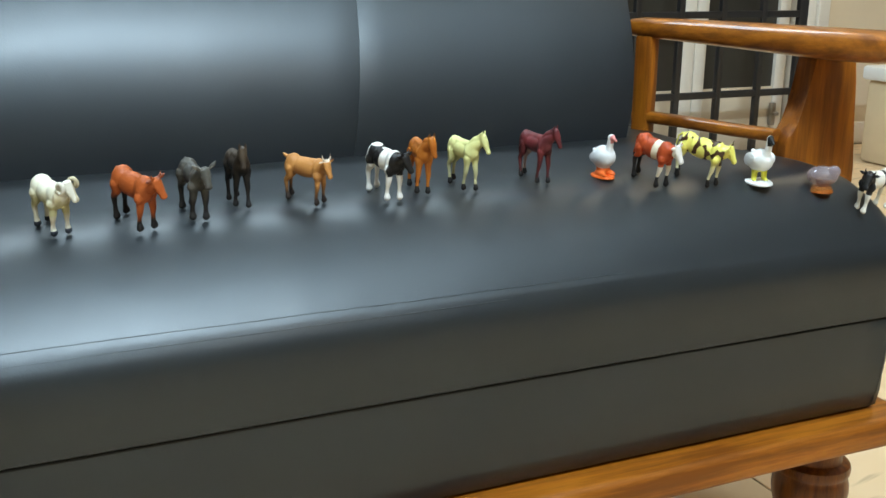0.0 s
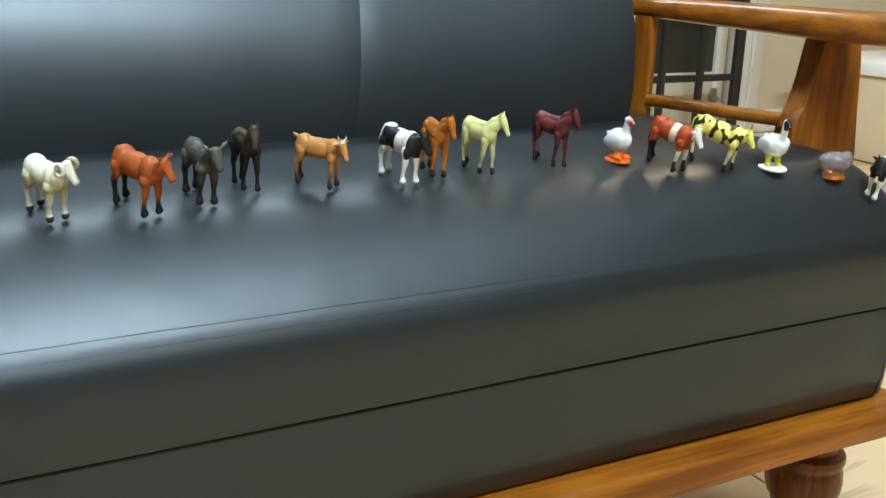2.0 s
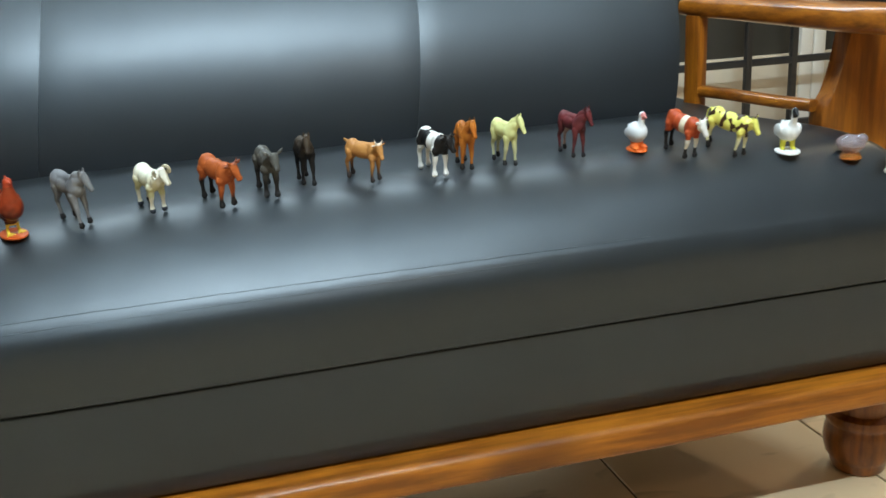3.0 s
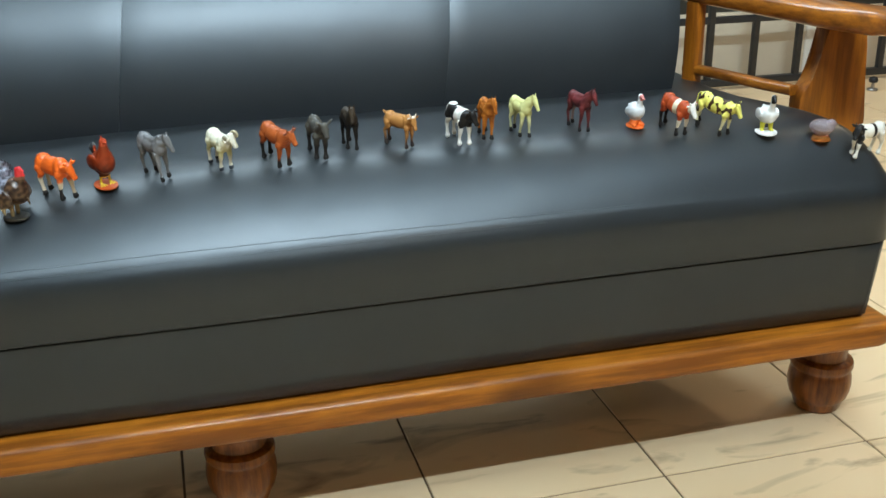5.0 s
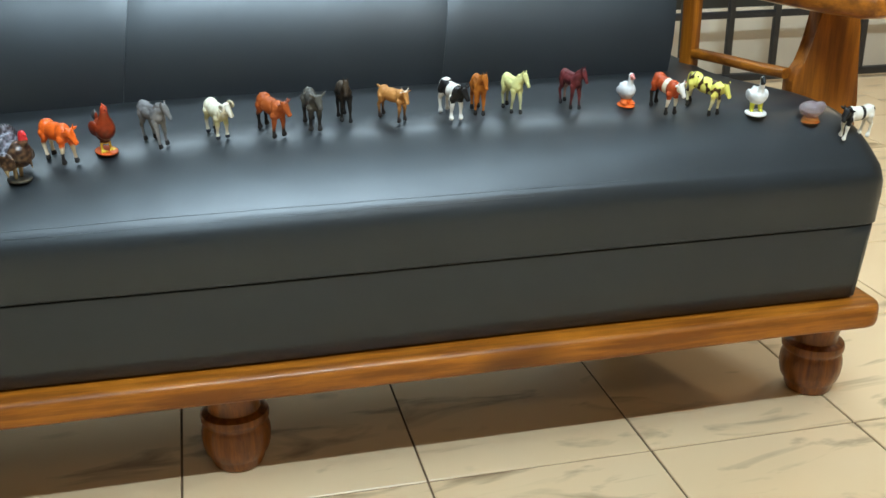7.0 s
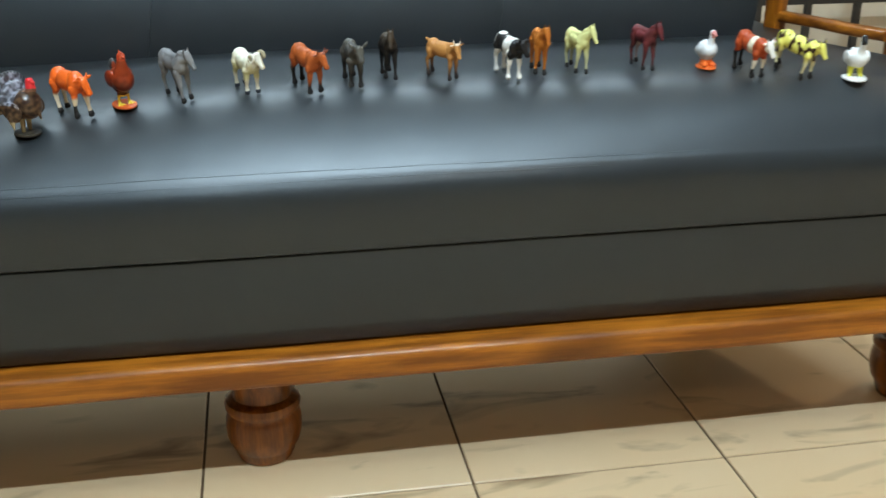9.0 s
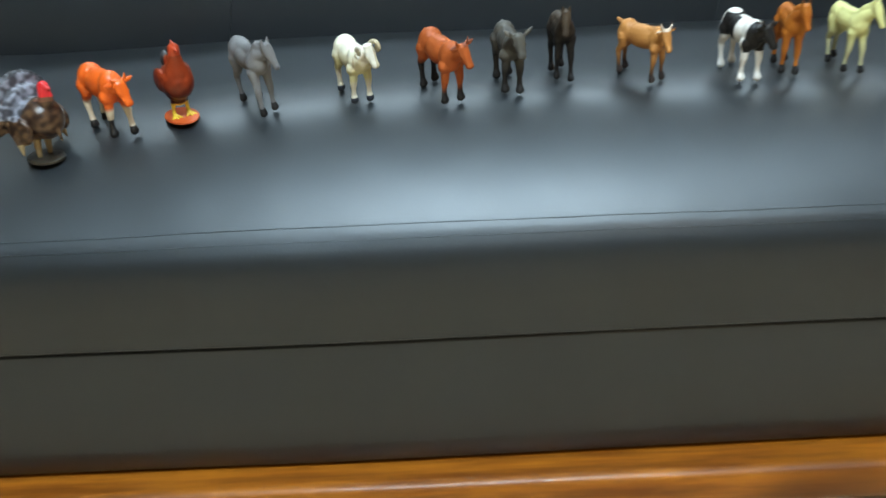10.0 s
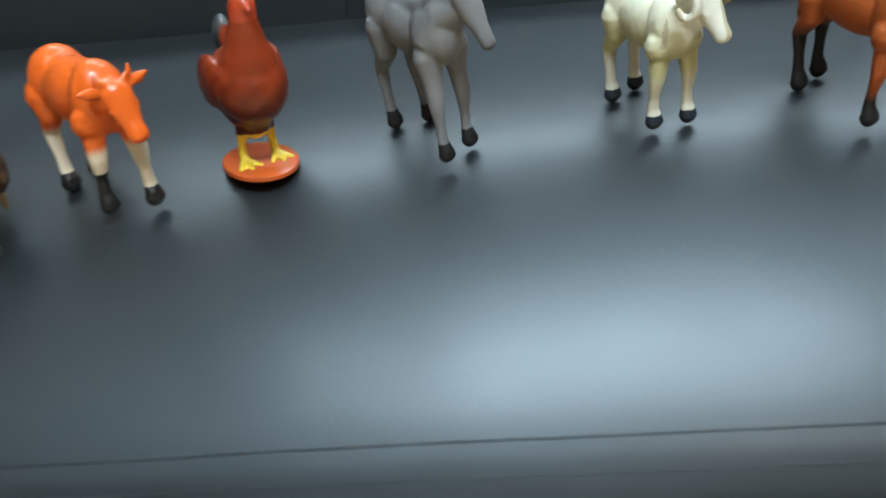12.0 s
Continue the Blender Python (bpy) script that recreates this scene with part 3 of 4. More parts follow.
            if kind == "sheep":
                c = h + out * side * 0.128 + Vector((0, 0, 0.02)) - ahead * 0.02
                ring = []
                for k in range(15):
                    a = 0.3 + k / 14 * 5.6
                    rr = 0.105 - 0.050 * k / 14
                    p = c + ahead * (-rr * math.cos(a)) + Vector((0, 0, 1)) * (rr * math.sin(a)) + out * side * (0.0055 * k)
                    ring.append((*p, 0.044 - 0.020 * k / 14))
                limb(bm, ring)
        if kind == "sheep":
            for k in range(9):
                a = k / 9 * 2 * math.pi
                blob(bm, h + Vector((0, 0, 0.095)) - ahead * 0.02 + ahead * 0.045 * math.cos(a) + out * 0.055 * math.sin(a), (0.040, 0.040, 0.034), sub=1)
        if tail:
            if kind in ("goat", "sheep"):
                limb(bm, [(-L * 1.02, 0, zb + 0.13, 0.045), (-L * 1.20, 0, zb + (0.17 if kind == "goat" else 0.02), 0.026)])
            else:
                limb(bm, [(-L * 1.02, 0, zb + 0.15, 0.030), (-L * 1.16, 0, zb + 0.07, 0.024), (-L * 1.19, 0, zb - 0.16, 0.019), (-L * 1.18, 0, zb - 0.24, 0.034), (-L * 1.17, 0, zb - 0.33, 0.014)])
    return bm


BLACK, CREAM = (0.012, 0.011, 0.011), (0.72, 0.66, 0.48)
ORANGE, BROWN, TAN = (0.72, 0.115, 0.012), (0.38, 0.085, 0.018), (0.45, 0.20, 0.055)


def paint_calf(x, y, z):
    if z < 0.10 or (x > 0 and y < 0 and z < 0.24):
        return BLACK
    if z < 0.42:
        return mixed((0.66, 0.55, 0.40), ORANGE, (z - 0.36) / 0.06)
    return mixed(ORANGE, (0.78, 0.58, 0.46), min((x - 0.58) / 0.06, (z - 0.84) / 0.05, (0.10 - abs(y)) / 0.05) + 0.5 * spots(x, y, z, 20, 1))


def paint_grey_horse(x, y, z):
    c = mixed((0.12, 0.12, 0.125), (0.20, 0.20, 0.205), spots(x, y, z, 3, 4) + 0.5)
    return BLACK if z < 0.10 else mixed(c, (0.10, 0.10, 0.10), 0.5 if z > 1.12 else 0)


def paint_sheep(x, y, z):
    if z < 0.075:
        return (0.02, 0.025, 0.035)
    if x > 0.40 and z > 0.58 and abs(y) > 0.125:
        return (0.50, 0.44, 0.30)
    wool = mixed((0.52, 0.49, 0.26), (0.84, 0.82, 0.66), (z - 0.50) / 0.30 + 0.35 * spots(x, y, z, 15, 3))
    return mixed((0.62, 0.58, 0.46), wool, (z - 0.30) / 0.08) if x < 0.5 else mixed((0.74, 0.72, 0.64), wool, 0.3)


def paint_brown_cow(x, y, z):
    if z > 0.86 and abs(y) > 0.05 and x > 0.45 and z > 0.90:
        return (0.22, 0.06, 0.03)
    hoof_top = 0.34 if x < 0 else 0.14
    return mixed(BLACK, BROWN, (z - hoof_top) / 0.12)


def paint_dark_donkey(x, y, z):
    c = mixed((0.055, 0.052, 0.046), (0.10, 0.095, 0.08), spots(x, y, z, 4, 1) + 0.4)
    if z > 0.90 and y < -0.12:
        return (0.20, 0.19, 0.17)
    return mixed((0.018, 0.017, 0.017), c, (z - 0.30) / 0.25)


def paint_black_horse(x, y, z):
    return mixed((0.009, 0.008, 0.008), (0.055, 0.038, 0.024), (z - 0.62) / 0.35)


def paint_tan_goat(x, y, z):
    if z > 0.90 and x > 0.45:
        return (0.62, 0.50, 0.38) if y < 0 else (0.06, 0.03, 0.02)
    return mixed((0.03, 0.022, 0.02), TAN, (z - 0.10) / 0.30)


def paint_black_white_cow(x, y, z):
    white = (0.78, 0.76, 0.71)
    if z < 0.44:
        return white
    if x > 0.33:
        return BLACK if not (abs(x - 0.36) < 0.045) else white
    return BLACK if -0.42 < x < 0.02 and z < 0.86 and z > 0.52 else white


def paint_orange_horse(x, y, z):
    if z < 0.12:
        return BLACK
    c = mixed((0.34, 0.095, 0.010), (0.46, 0.15, 0.018), spots(x, y, z, 4, 2) + 0.5)
    return mixed(c, (0.07, 0.03, 0.012), 0.9 if z > 1.10 else 0.0)


def paint_cream_horse(x, y, z):
    if z < 0.11:
        return BLACK
    return mixed((0.42, 0.41, 0.24), (0.66, 0.66, 0.28), (z - 0.30) / 0.3)


def paint_maroon_horse(x, y, z):
    if z < 0.10:
        return BLACK
    c = mixed((0.06, 0.010, 0.012), (0.15, 0.026, 0.028), spots(x, y, z, 5, 3) + 0.5)
    if z < 0.55 and y > 0.0 and x < 0:
        return (0.42, 0.30, 0.27)
    return mixed((0.05, 0.012, 0.014), c, (z - 0.12) / 0.2)


def paint_red_white_cow(x, y, z):
    if z < 0.20:
        return BLACK
    if x > 0.60:
        return (0.78, 0.76, 0.72)
    if z < 0.42:
        return (0.72, 0.66, 0.56) if x > 0 else BLACK
    if abs(x - 0.12) < 0.085 and z > 0.50:
        return (0.74, 0.66, 0.50)
    return (0.40, 0.060, 0.014)


def paint_spotted_cow(x, y, z):
    if z < 0.15:
        return BLACK
    c = mixed((0.70, 0.66, 0.40), (0.78, 0.74, 0.16), (z - 0.36) / 0.2)
    s = spots(x, y, z, 7.5, 8.3)
    return (0.05, 0.022, 0.008) if s > 0.16 and 0.40 < z and x < 0.74 else c


def paint_white_black_cow(x, y, z):
    if x > 0.40 and z > 0.40:
        return (0.014, 0.013, 0.013)
    if abs(x + 0.10) < 0.07 and z > 0.50:
        return (0.014, 0.013, 0.013)
    if x < -0.62 and z < 0.80 and abs(y) < 0.06:
        return (0.014, 0.013, 0.013)
    return (0.78, 0.75, 0.67)


# ---- the row of animals, from the turkey along the seat
moulded("toy_calf", quadruped("cow", 0.98, 0.07, -0.10, 4, 0.98, steps=(-0.05, 0.13, 0.10, -0.04)), paint_calf, GLOSS, (-0.1620, 0.0725), -46, 0.0505, "glossy orange toy calf with cream legs and black hooves", long=0.72, tilt=0.35)
moulded("toy_horse", quadruped("horse", 0.88, 0.07, -0.08, 16, 1.0, steps=(0.08, 0.02, 0.05, 0.16)), paint_grey_horse, PAINT, (-0.0595, 0.0799), -56, 0.0519, "matt grey plastic toy horse with black hooves", long=0.74)
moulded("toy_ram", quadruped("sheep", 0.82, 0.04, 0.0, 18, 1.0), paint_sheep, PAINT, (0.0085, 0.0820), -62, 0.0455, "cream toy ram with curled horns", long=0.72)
moulded("toy_cow", quadruped("cow", 0.98, 0.04, 0.03, 14, 0.98), paint_brown_cow, PAINT, (0.0695, 0.0800), -60, 0.0490, "russet brown toy cow with dark legs", long=0.72)
moulded("toy_donkey", quadruped("donkey", 0.85, 0.05, 0.02, 6, 0.84), paint_dark_donkey, PAINT, (0.1170, 0.0880), -80, 0.0490, "dark grey toy donkey with one pale ear", long=0.72)
moulded("toy_horse", quadruped("horse", 0.80, 0.09, -0.02, -10, 0.95), paint_black_horse, PAINT, (0.1561, 0.1002), -84, 0.0474, "black toy horse turning its head", long=0.74)
moulded("toy_goat", quadruped("goat", 1.05, 0.03, 0.0, -22, 0.92), paint_tan_goat, PAINT, (0.2131, 0.0932), -46, 0.0440, "tan toy goat with short horns and dark legs", long=0.72)
moulded("toy_cow", quadruped("cow", 0.98, 0.05, -0.02, 20, 0.98), paint_black_white_cow, PAINT, (0.2835, 0.0920), -74, 0.0480, "black and white toy cow with white legs", long=0.72)
moulded("toy_horse", quadruped("horse", 0.78, 0.05, -0.04, 12, 0.92), paint_orange_horse, PAINT, (0.3184, 0.0970), -92, 0.0488, "orange brown toy horse with dark mane", long=0.74)
moulded("toy_horse", quadruped("horse", 0.90, 0.09, -0.03, 22, 0.96), paint_cream_horse, PAINT, (0.3605, 0.0960), -76, 0.0478, "pale yellow toy horse with black hooves", long=0.74)
moulded("toy_horse", quadruped("horse", 0.95, 0.07, -0.03, 14, 0.98), paint_maroon_horse, PAINT, (0.4361, 0.0975), -76, 0.0478, "maroon toy horse with black hooves", long=0.74)
moulded("toy_cow", quadruped("cow", 0.98, 0.05, -0.02, 10, 0.96), paint_red_white_cow, PAINT, (0.5490, 0.0712), -72, 0.0490, "red toy cow with white face and cream collar", long=0.72)
moulded("toy_cow", quadruped("cow", 1.15, 0.06, -0.02, 8, 0.98), paint_spotted_cow, GLOSS, (0.5986, 0.0643), -60, 0.0500, "yellow toy cow with dark brown patches", long=0.72)
moulded("toy_cow", quadruped("cow", 1.05, 0.05, 0.0, 25, 0.94), paint_white_black_cow, PAINT, (0.7850, 0.0180), 188, 0.0470, "white toy cow with black head and belly band", long=0.76, tilt=0.15)


def bird_base(bm, rx, ry, h):
    bmesh.ops.create_cone(bm, cap_ends=True, segments=28, radius1=1, radius2=0.93, depth=1, matrix=Matrix.LocRotScale((0.02, 0, h / 2), None, (rx, ry, h)))


def hen():
    bm = bmesh.new()
    for side in (-1, 1):
        limb(bm, [(0.03, side * 0.075, 0.26, 0.035), (0.02, side * 0.085, 0.14, 0.024), (0.03, side * 0.09, 0.05, 0.026)])
        for a in (-35, 0, 35):
            limb(bm, [(0.03, side * 0.09, 0.055, 0.026), (0.03 + 0.12 * math.cos(radians(a)), side * 0.09 + 0.10 * math.sin(radians(a)), 0.045, 0.016)])
    # egg-shaped breast, narrowing to the thighs and up into the neck
    blob(bm, (0.0, 0, 0.48), (0.26, 0.205, 0.21), (0, -20, 0), 3)
    blob(bm, (0.10, 0, 0.49), (0.18, 0.195, 0.22), (0, -30, 0), 3)
    limb(bm, [(0.03, 0.0, 0.38, 0.165), (0.03, 0.0, 0.25, 0.09)])
    limb(bm, [(0.11, 0, 0.60, 0.155), (0.14, 0, 0.74, 0.098), (0.16, 0, 0.84, 0.072), (0.17, 0, 0.91, 0.072)])
    limb(bm, [(0.22, 0, 0.915, 0.030), (0.28, 0, 0.90, 0.010)])
    for k in range(4):
        blob(bm, (0.12 + 0.03 * k, 0, 0.985 - 0.008 * k), (0.026, 0.016, 0.028), sub=1)
    blob(bm, (0.21, 0, 0.85), (0.02, 0.02, 0.035), sub=1)
    for k in range(5):
        a = radians(100 + 13 * k)
        blob(bm, (-0.20 + 0.09 * math.cos(a), 0.0, 0.57 + 0.11 * math.sin(a)), (0.045, 0.045, 0.12), (0, math.degrees(a) * -1 + 90, 0))
    for side in (-1, 1):
        blob(bm, (-0.05, side * 0.165, 0.50), (0.19, 0.05, 0.15), (0, -22, 0))
    return bm


def paint_hen(x, y, z):
    if z < 0.045:
        return (0.50, 0.085, 0.012)
    if z < 0.21:
        return (0.72, 0.48, 0.04)
    if x < -0.19 and z > 0.58:
        return mixed((0.02, 0.022, 0.024), (0.14, 0.15, 0.16), spots(x, y, z, 12, 2) + 0.5)
    if z > 0.84:
        return (0.42, 0.050, 0.016)
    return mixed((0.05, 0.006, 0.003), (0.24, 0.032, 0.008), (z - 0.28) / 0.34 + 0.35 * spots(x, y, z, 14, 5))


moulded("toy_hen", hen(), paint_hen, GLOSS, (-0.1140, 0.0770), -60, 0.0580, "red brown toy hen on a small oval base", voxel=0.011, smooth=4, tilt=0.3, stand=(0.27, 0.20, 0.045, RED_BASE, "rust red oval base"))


def turkey():
    bm = bmesh.new()
    for side in (-1, 1):
        limb(bm, [(0.02, side * 0.075, 0.34, 0.05), (0.01, side * 0.075, 0.05, 0.030)])
    blob(bm, (0.02, 0, 0.50), (0.29, 0.27, 0.24), (0, -10, 0), 3)
    blob(bm, (0.13, 0, 0.52), (0.20, 0.23, 0.25), (0, -20, 0), 3)
    # fanned tail, feather by feather
    for k in range(24):
        a = radians(-20 + 220 * k / 23)
        limb(bm, [(-0.16, 0.10 * math.cos(a), 0.52 + 0.10 * math.sin(a), 0.05), (-0.22, 0.40 * math.cos(a), 0.56 + 0.40 * math.sin(a), 0.066)])
    for k in range(18):
        a = radians(-5 + 190 * k / 17)
        limb(bm, [(-0.08, 0.10 * math.cos(a), 0.52 + 0.08 * math.sin(a), 0.06), (-0.12, 0.29 * math.cos(a), 0.55 + 0.27 * math.sin(a), 0.055)])
    # wings drooping to tips
    for side in (-1, 1):
        blob(bm, (0.02, side * 0.27, 0.44), (0.20, 0.06, 0.17), (0, 25, 0))
        limb(bm, [(0.0, side * 0.29, 0.36, 0.06), (0.04, side * 0.31, 0.24, 0.03), (0.06, side * 0.32, 0.17, 0.010)])
    limb(bm, [(0.18, 0, 0.62, 0.11), (0.22, 0, 0.78, 0.070), (0.22, 0, 0.90, 0.060)])
    limb(bm, [(0.24, 0, 0.91, 0.056), (0.31, 0, 0.88, 0.022)])
    limb(bm, [(0.27, 0, 0.89, 0.024), (0.30, 0.01, 0.79, 0.030), (0.29, 0.01, 0.70, 0.016)])
    limb(bm, [(0.31, 0, 0.40, 0.03), (0.34, 0, 0.28, 0.012)])
    return bm


def paint_turkey(x, y, z):
    if z < 0.055:
        return mixed((0.012, 0.010, 0.008), (0.07, 0.055, 0.03), spots(x, y, z, 9, 1) + 0.3)
    if z < 0.30:
        return (0.30, 0.22, 0.11)
    if x > 0.12 and z > 0.74:
        return (0.62, 0.025, 0.03) if z > 0.79 else (0.16, 0.07, 0.04)
    s = spots(x, y, z, 16, 6)
    if x < -0.17:
        ring = math.hypot(y, z - 0.55)
        return mixed((0.012, 0.012, 0.015), (0.20, 0.21, 0.25), (1.0 if ring < 0.20 else 0.75 if 0.30 < ring < 0.36 else 0.0) + s * 0.4)
    if x < 0.06 and z > 0.56:
        return mixed((0.05, 0.05, 0.06), (0.24, 0.25, 0.30), 0.45 + s * 1.5)
    return mixed((0.022, 0.010, 0.007), (0.11, 0.06, 0.03), 0.4 + s * 1.2 + (0.5 - z) * 0.8)


moulded("toy_turkey", turkey(), paint_turkey, GLOSS, (-0.2050, 0.0525), -30, 0.0600, "dark feathered toy turkey with red head and fanned tail", voxel=0.011, smooth=2, tilt=0.15, stand=(0.23, 0.20, 0.05, DARK_BASE, "dark brown oval base"))


def white_duck():
    bm = bmesh.new()
    bird_base(bm, 0.34, 0.26, 0.05)
    blob(bm, (0.06, 0.10, 0.10), (0.24, 0.11, 0.09), (0, 0, 12))
    blob(bm, (0.06, -0.10, 0.10), (0.24, 0.11, 0.09), (0, 0, -12))
    blob(bm, (0.02, 0, 0.20), (0.17, 0.17, 0.13))
    blob(bm, (0.0, 0, 0.48), (0.33, 0.255, 0.28), (0, -14, 0), 3)
    blob(bm, (0.11, 0, 0.50), (0.19, 0.20, 0.22), (0, -25, 0), 3)
    limb(bm, [(0.15, 0, 0.60, 0.14), (0.20, 0, 0.78, 0.082), (0.22, 0, 0.94, 0.078)])
    blob(bm, (0.235, 0, 0.98), (0.105, 0.088, 0.088))
    limb(bm, [(0.31, 0, 0.965, 0.045), (0.40, 0, 0.94, 0.036)])
    limb(bm, [(-0.22, 0, 0.50, 0.12), (-0.36, 0, 0.58, 0.05)])
    for side in (-1, 1):
        blob(bm, (-0.06, side * 0.20, 0.48), (0.24, 0.05, 0.14), (0, -16, 0))
    return bm


def paint_duck(x, y, z):
    if z < 0.235:
        return (0.74, 0.13, 0.018)
    if x > 0.27 and z > 0.86:
        return (0.62, 0.22, 0.20)
    return mixed((0.55, 0.56, 0.58), (0.76, 0.77, 0.78), (z - 0.3) / 0.3 + 0.3 * spots(x, y, z, 10, 4))


moulded("toy_duck", white_duck(), paint_duck, PAINT, (0.5085, 0.0905), -84, 0.0405, "white toy duck standing on broad orange feet", voxel=0.014, smooth=4, tilt=0.3)


def white_goose():
    bm = bmesh.new()
    for side in (-1, 1):
        limb(bm, [(0.0, side * 0.10, 0.36, 0.075), (0.02, side * 0.11, 0.10, 0.055), (0.10, side * 0.13, 0.075, 0.045)])
    blob(bm, (-0.01, 0, 0.48), (0.33, 0.25, 0.24), (0, -12, 0), 3)
    blob(bm, (0.10, 0, 0.50), (0.20, 0.22, 0.22), (0, -25, 0), 3)
    limb(bm, [(0.16, 0, 0.58, 0.13), (0.23, 0.02, 0.74, 0.072), (0.25, 0.02, 0.92, 0.066), (0.27, 0.02, 1.0, 0.074)])
    limb(bm, [(0.32, 0.02, 0.98, 0.055), (0.41, 0.02, 0.92, 0.035)])
    limb(bm, [(-0.24, 0, 0.52, 0.12), (-0.38, 0, 0.60, 0.05)])
    for side in (-1, 1):
        blob(bm, (-0.06, side * 0.22, 0.50), (0.25, 0.05, 0.15), (0, -16, 0))
    return bm


def paint_goose(x, y, z):
    if z < 0.075:
        return (0.78, 0.78, 0.72)
    if z < 0.30:
        return (0.70, 0.66, 0.06)
    if x > 0.275 and z > 0.84:
        return (0.012, 0.012, 0.013)
    return (0.80, 0.80, 0.78)


moulded("toy_goose", white_goose(), paint_goose, GLOSS, (0.6667, 0.0520), -105, 0.0475, "white toy goose with black face on white base", voxel=0.013, smooth=4, tilt=0.1, stand=(0.36, 0.28, 0.06, LID, "white oval base"))


def clear_chick():
    """A small see-through bird, smoky above and orange at the foot."""
    chick = thing("toy_chick", (0.735, 0.036, seat_z(0.735, 0.036)), "smoky see-through toy chick with orange clear foot", "toy", "toy farm animals")
    bm = bmesh.new()
    blob(bm, (0, 0, 0.0165), (0.0155, 0.0125, 0.0100), (0, 0, -40), 3)
    blob(bm, (0.0075, -0.0075, 0.0215), (0.0065, 0.0062, 0.0062), (0, 0, 0), 3)
    part("clear_body", bm, GLASSY, chick)
    bm = bmesh.new()
    bmesh.ops.create_cone(bm, cap_ends=True, segments=24, radius1=0.0125, radius2=0.0095, depth=0.0065, matrix=Matrix.Translation((0, 0, 0.0034)))
    bmesh.ops.bevel(bm, geom=bm.edges[:], offset=0.0006, segments=2, affect="EDGES")
    part("clear_foot", bm, AMBER, chick)
    return chick


clear_chick()


# ---- room
X0, X1, Y0, Y1, TOP = -2.4, 3.5, -2.9, 2.1, 2.75
# walls out of view, darkened to keep the sofa front from brightening
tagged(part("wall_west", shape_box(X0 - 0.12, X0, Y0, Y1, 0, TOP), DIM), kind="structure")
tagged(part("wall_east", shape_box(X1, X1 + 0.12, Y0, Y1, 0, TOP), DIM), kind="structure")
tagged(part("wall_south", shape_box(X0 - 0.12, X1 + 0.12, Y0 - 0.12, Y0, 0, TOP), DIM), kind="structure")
tagged(part("ceiling", shape_box(X0 - 0.12, X1 + 0.12, Y0 - 0.12, Y1 + 0.12, TOP, TOP + 0.1), CEILING), kind="structure")
# the far wall, open where the glazed door stands
DX0, DX1, DTOP = 1.20, 2.56, 2.10
tagged(part("wall_north", shape_box(X0 - 0.12, DX0 - 0.10, Y1, Y1 + 0.12, 0, TOP), WALL), kind="structure")
tagged(part("wall_north_end", shape_box(DX1 + 0.15, X1 + 0.12, Y1, Y1 + 0.12, 0, 0.70), WALL), kind="structure")
# unseen upper stretch, darkened so the seat doesn't mirror a bright wall
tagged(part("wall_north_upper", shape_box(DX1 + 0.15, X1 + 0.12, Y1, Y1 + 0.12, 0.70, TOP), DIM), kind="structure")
tagged(part("wall_north_head", shape_box(DX0 - 0.10, DX1 + 0.15, Y1, Y1 + 0.12, DTOP, TOP), WALL), kind="structure")
tagged(part("backdrop", shape_box(DX0 - 0.4, DX1 + 0.5, Y1 + 0.5, Y1 + 0.52, 0, 2.4), PANE), kind="structure")

door = thing("door_1", (0, Y1, 0), "white glazed double door with panelled foot, closed", "door", kind="structure")
for x0, x1 in ((DX0 - 0.10, DX0), (DX1 + 0.01, DX1 + 0.15)):
    jamb = part("door_jamb", shape_box(x0, x1, -0.03, 0.12, 0, DTOP, 0.006), WHITE, door)
for k, x in enumerate((DX1 + 0.045, DX1 + 0.09)):
    part("jamb_moulding", shape_box(x - 0.008, x + 0.008, -0.045, -0.028, 0, DTOP, 0.005), WHITE, door)
for a, b in ((DX0, 2.163), (2.167, DX1)):
    for x0, x1 in ((a, a + 0.046), (b - 0.046, b)):
        part("stile", shape_box(x0, x1, 0.0, 0.04, 0.0, DTOP - 0.01, 0.004), WHITE, door)
    part("foot_panel", shape_box(a + 0.046, b - 0.046, 0.003, 0.036, 0.0, 0.225, 0.004), BEIGE, door)
    part("pane", shape_box(a + 0.046, b - 0.046, 0.014, 0.02, 0.225, DTOP - 0.1), PANE, door)
    part("top_rail", shape_box(a + 0.046, b - 0.046, 0.003, 0.036, DTOP - 0.1, DTOP - 0.01, 0.004), WHITE, door)
bolt = part("floor_bolt", shape_box(2.50, 2.52, -0.018, 0.0, 0.09, 0.17, 0.004), STEEL, door)
part("bolt_knob", shape_lathe([(0.004, 0), (0.011, 0.004), (0.011, 0.012), (0.004, 0.016)], (2.51, -0.028, 0.125), 16), STEEL, bolt)

grille = thing("grille_gate", (0, Y1 - 0.14, 0), "black iron grille gate standing before the glazed door", "gate")
for k in range(9):
    x = 1.18 + 0.1625 * k
    w = 0.018 if k == 8 else 0.0105
    part("upright", shape_box(x - w, x + w, -0.010, 0.010, 0.02, 2.02, 0.003), IRON, grille)
for z in (0.227, 0.480, 0.85, 1.2, 1.6, 2.0):
    part("crossbar", shape_box(1.16, 2.50, -0.008, 0.008, z - 0.011, z + 0.011, 0.002), IRON, grille)
part("bottom_bar", shape_box(1.16, 2.50, -0.012, 0.012, 0.012, 0.036, 0.002), IRON, grille)

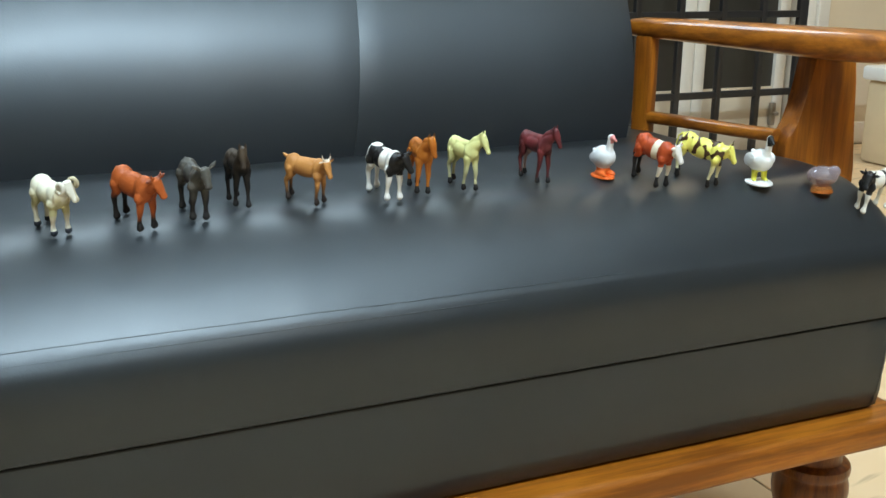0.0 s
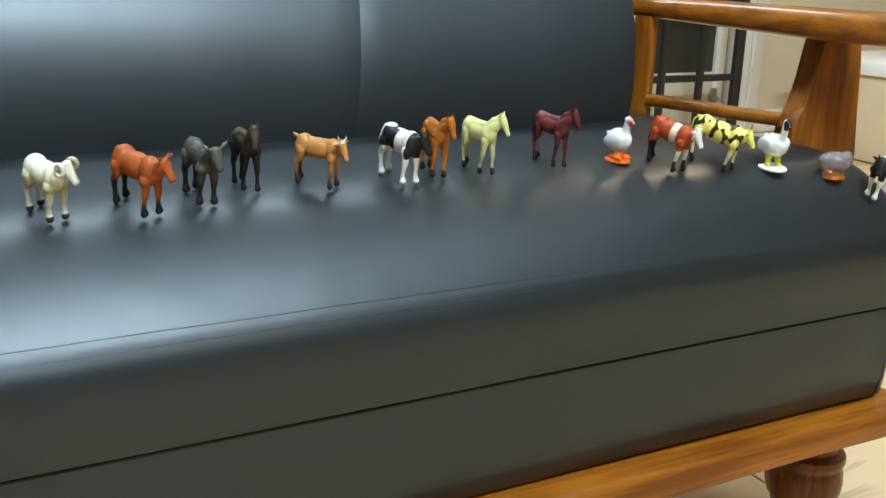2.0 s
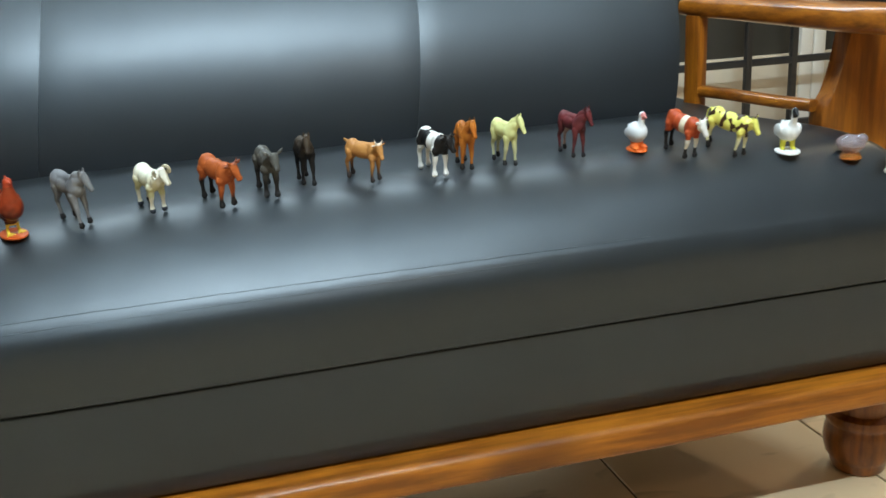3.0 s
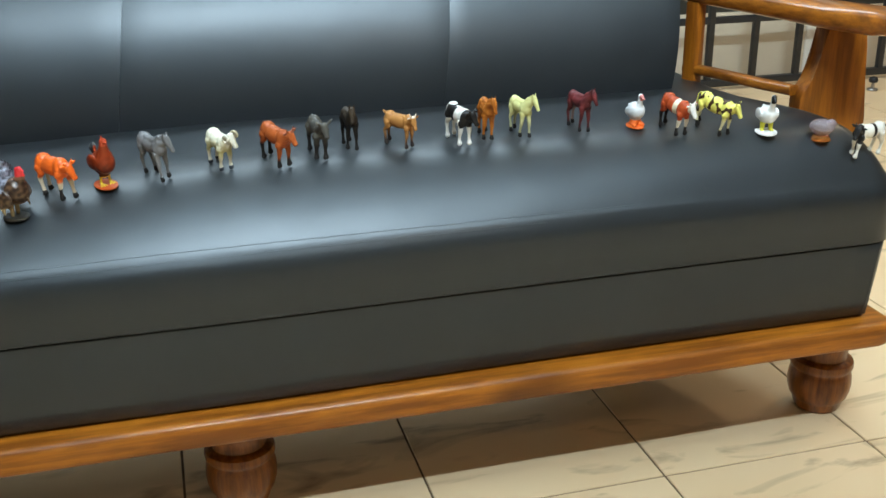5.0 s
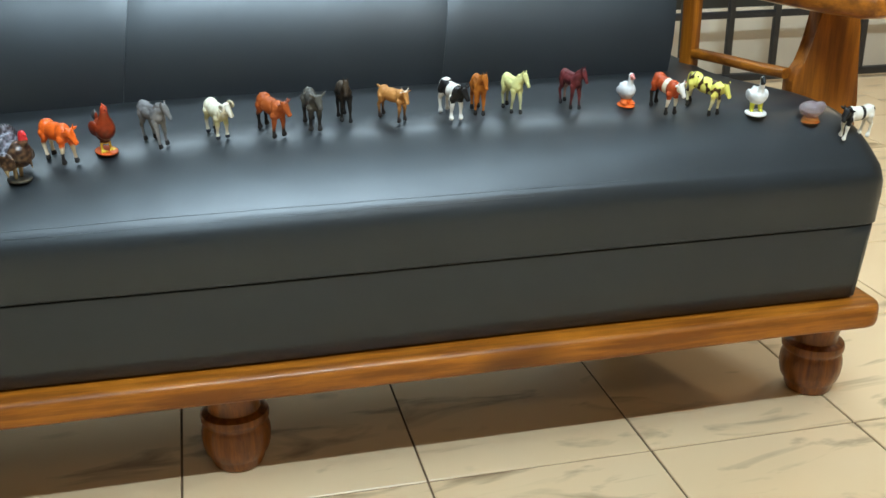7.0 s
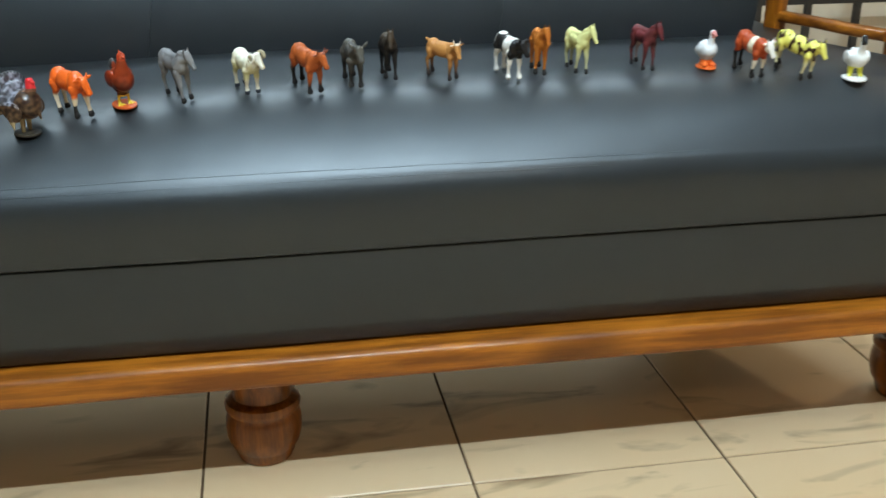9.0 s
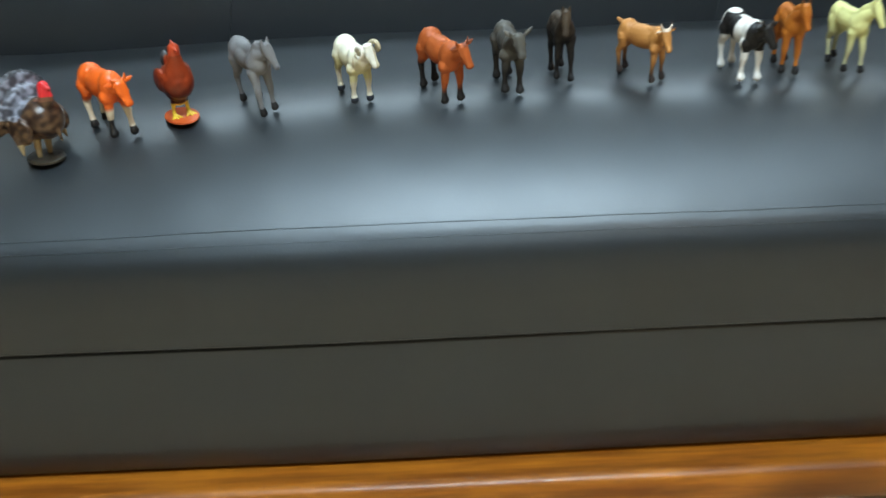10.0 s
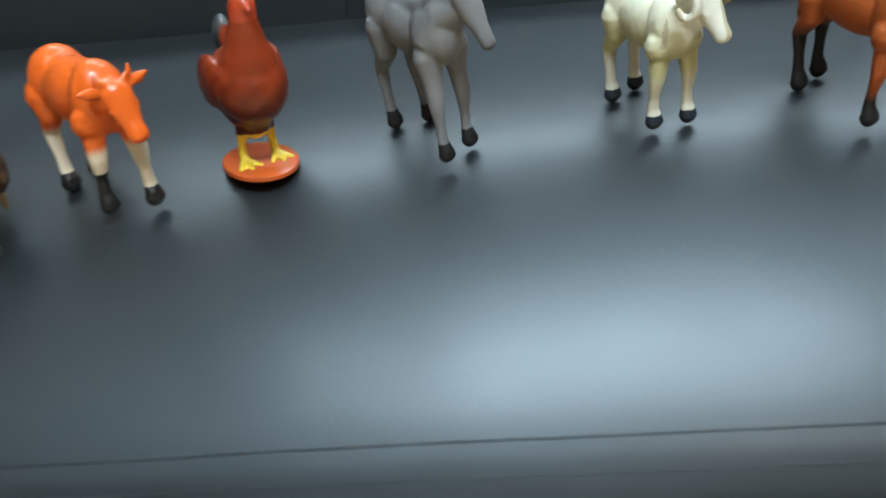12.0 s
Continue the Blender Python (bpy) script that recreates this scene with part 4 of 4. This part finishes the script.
stopper = thing("door_stopper", (2.18, 1.80, 0), "small black door stopper standing on the tiles", "stopper")
part("stopper_foot", shape_lathe([(0.016, 0.0), (0.018, 0.003), (0.016, 0.006), (0.006, 0.008), (0.005, 0.024)], (0, 0, 0), 16), STEEL, stopper)
part("stopper_knob", shape_lathe([(0.005, 0.024), (0.013, 0.027), (0.015, 0.034), (0.012, 0.042), (0.004, 0.045)], (0, 0, 0), 16), IRON, stopper)

base = part("baseboard", shape_box(DX1 + 0.15, X1, Y1 - 0.012, Y1, 0, 0.08, 0.003), WHITE)
tagged(base, kind="structure")

tub = thing("storage_box", (2.86, 1.62, 0), "cream plastic storage box with white lid on the floor", "box")
part("box_body", shape_box(-0.20, 0.24, -0.16, 0.20, 0.002, 0.272, 0.012), CARTON, tub)
part("box_lid", shape_box(-0.215, 0.255, -0.175, 0.215, 0.273, 0.319, 0.010), LID, tub)
ball = thing("toy_bag", (2.90, 1.58, 0.319), "blue and green plastic toy bag lying on the box lid", "bag")
bm = bmesh.new()
blob(bm, (0, 0, 0.06), (0.12, 0.09, 0.06), (0, 0, 20), 3)
for v in bm.verts:
    v.co += 0.012 * Vector((noise.noise(v.co * 18), noise.noise(v.co * 18 + Vector((5, 0, 0))), 0.4 * noise.noise(v.co * 20)))
part("bag_body", bm, BLUE, ball)
bm = bmesh.new()
blob(bm, (-0.085, -0.045, 0.055), (0.035, 0.03, 0.035), sub=2)
part("bag_knot", bm, GREEN, ball)

# ---- floor tiles, each a slab of its own on a bed of grout
floor = tagged(part("floor", shape_box(X0 - 0.12, X1 + 0.12, Y0 - 0.12, Y1 + 0.12, -0.12, -0.0022), GROUT), kind="structure")
SIZE, GRID_X, GRID_Y = 0.30, 0.5278, -0.0171
slab = bpy.data.meshes.new("floor_tile")
bm = shape_box(-SIZE / 2 + 0.0016, SIZE / 2 - 0.0016, -SIZE / 2 + 0.0016, SIZE / 2 - 0.0016, -0.008, 0.0, 0.0008, 1)
bm.to_mesh(slab)
bm.free()
slab.materials.append(TILE)
for i in range(-10, 11):
    for j in range(-9, 8):
        x, y = GRID_X + SIZE * (i + 0.5), GRID_Y + SIZE * (j + 0.5)
        if X0 - 0.1 < x < X1 + 0.1 and Y0 - 0.1 < y < Y1 + 0.1:
            t = new("floor_tile", slab)
            t.parent = floor
            t.location = (x, y, 0.0)
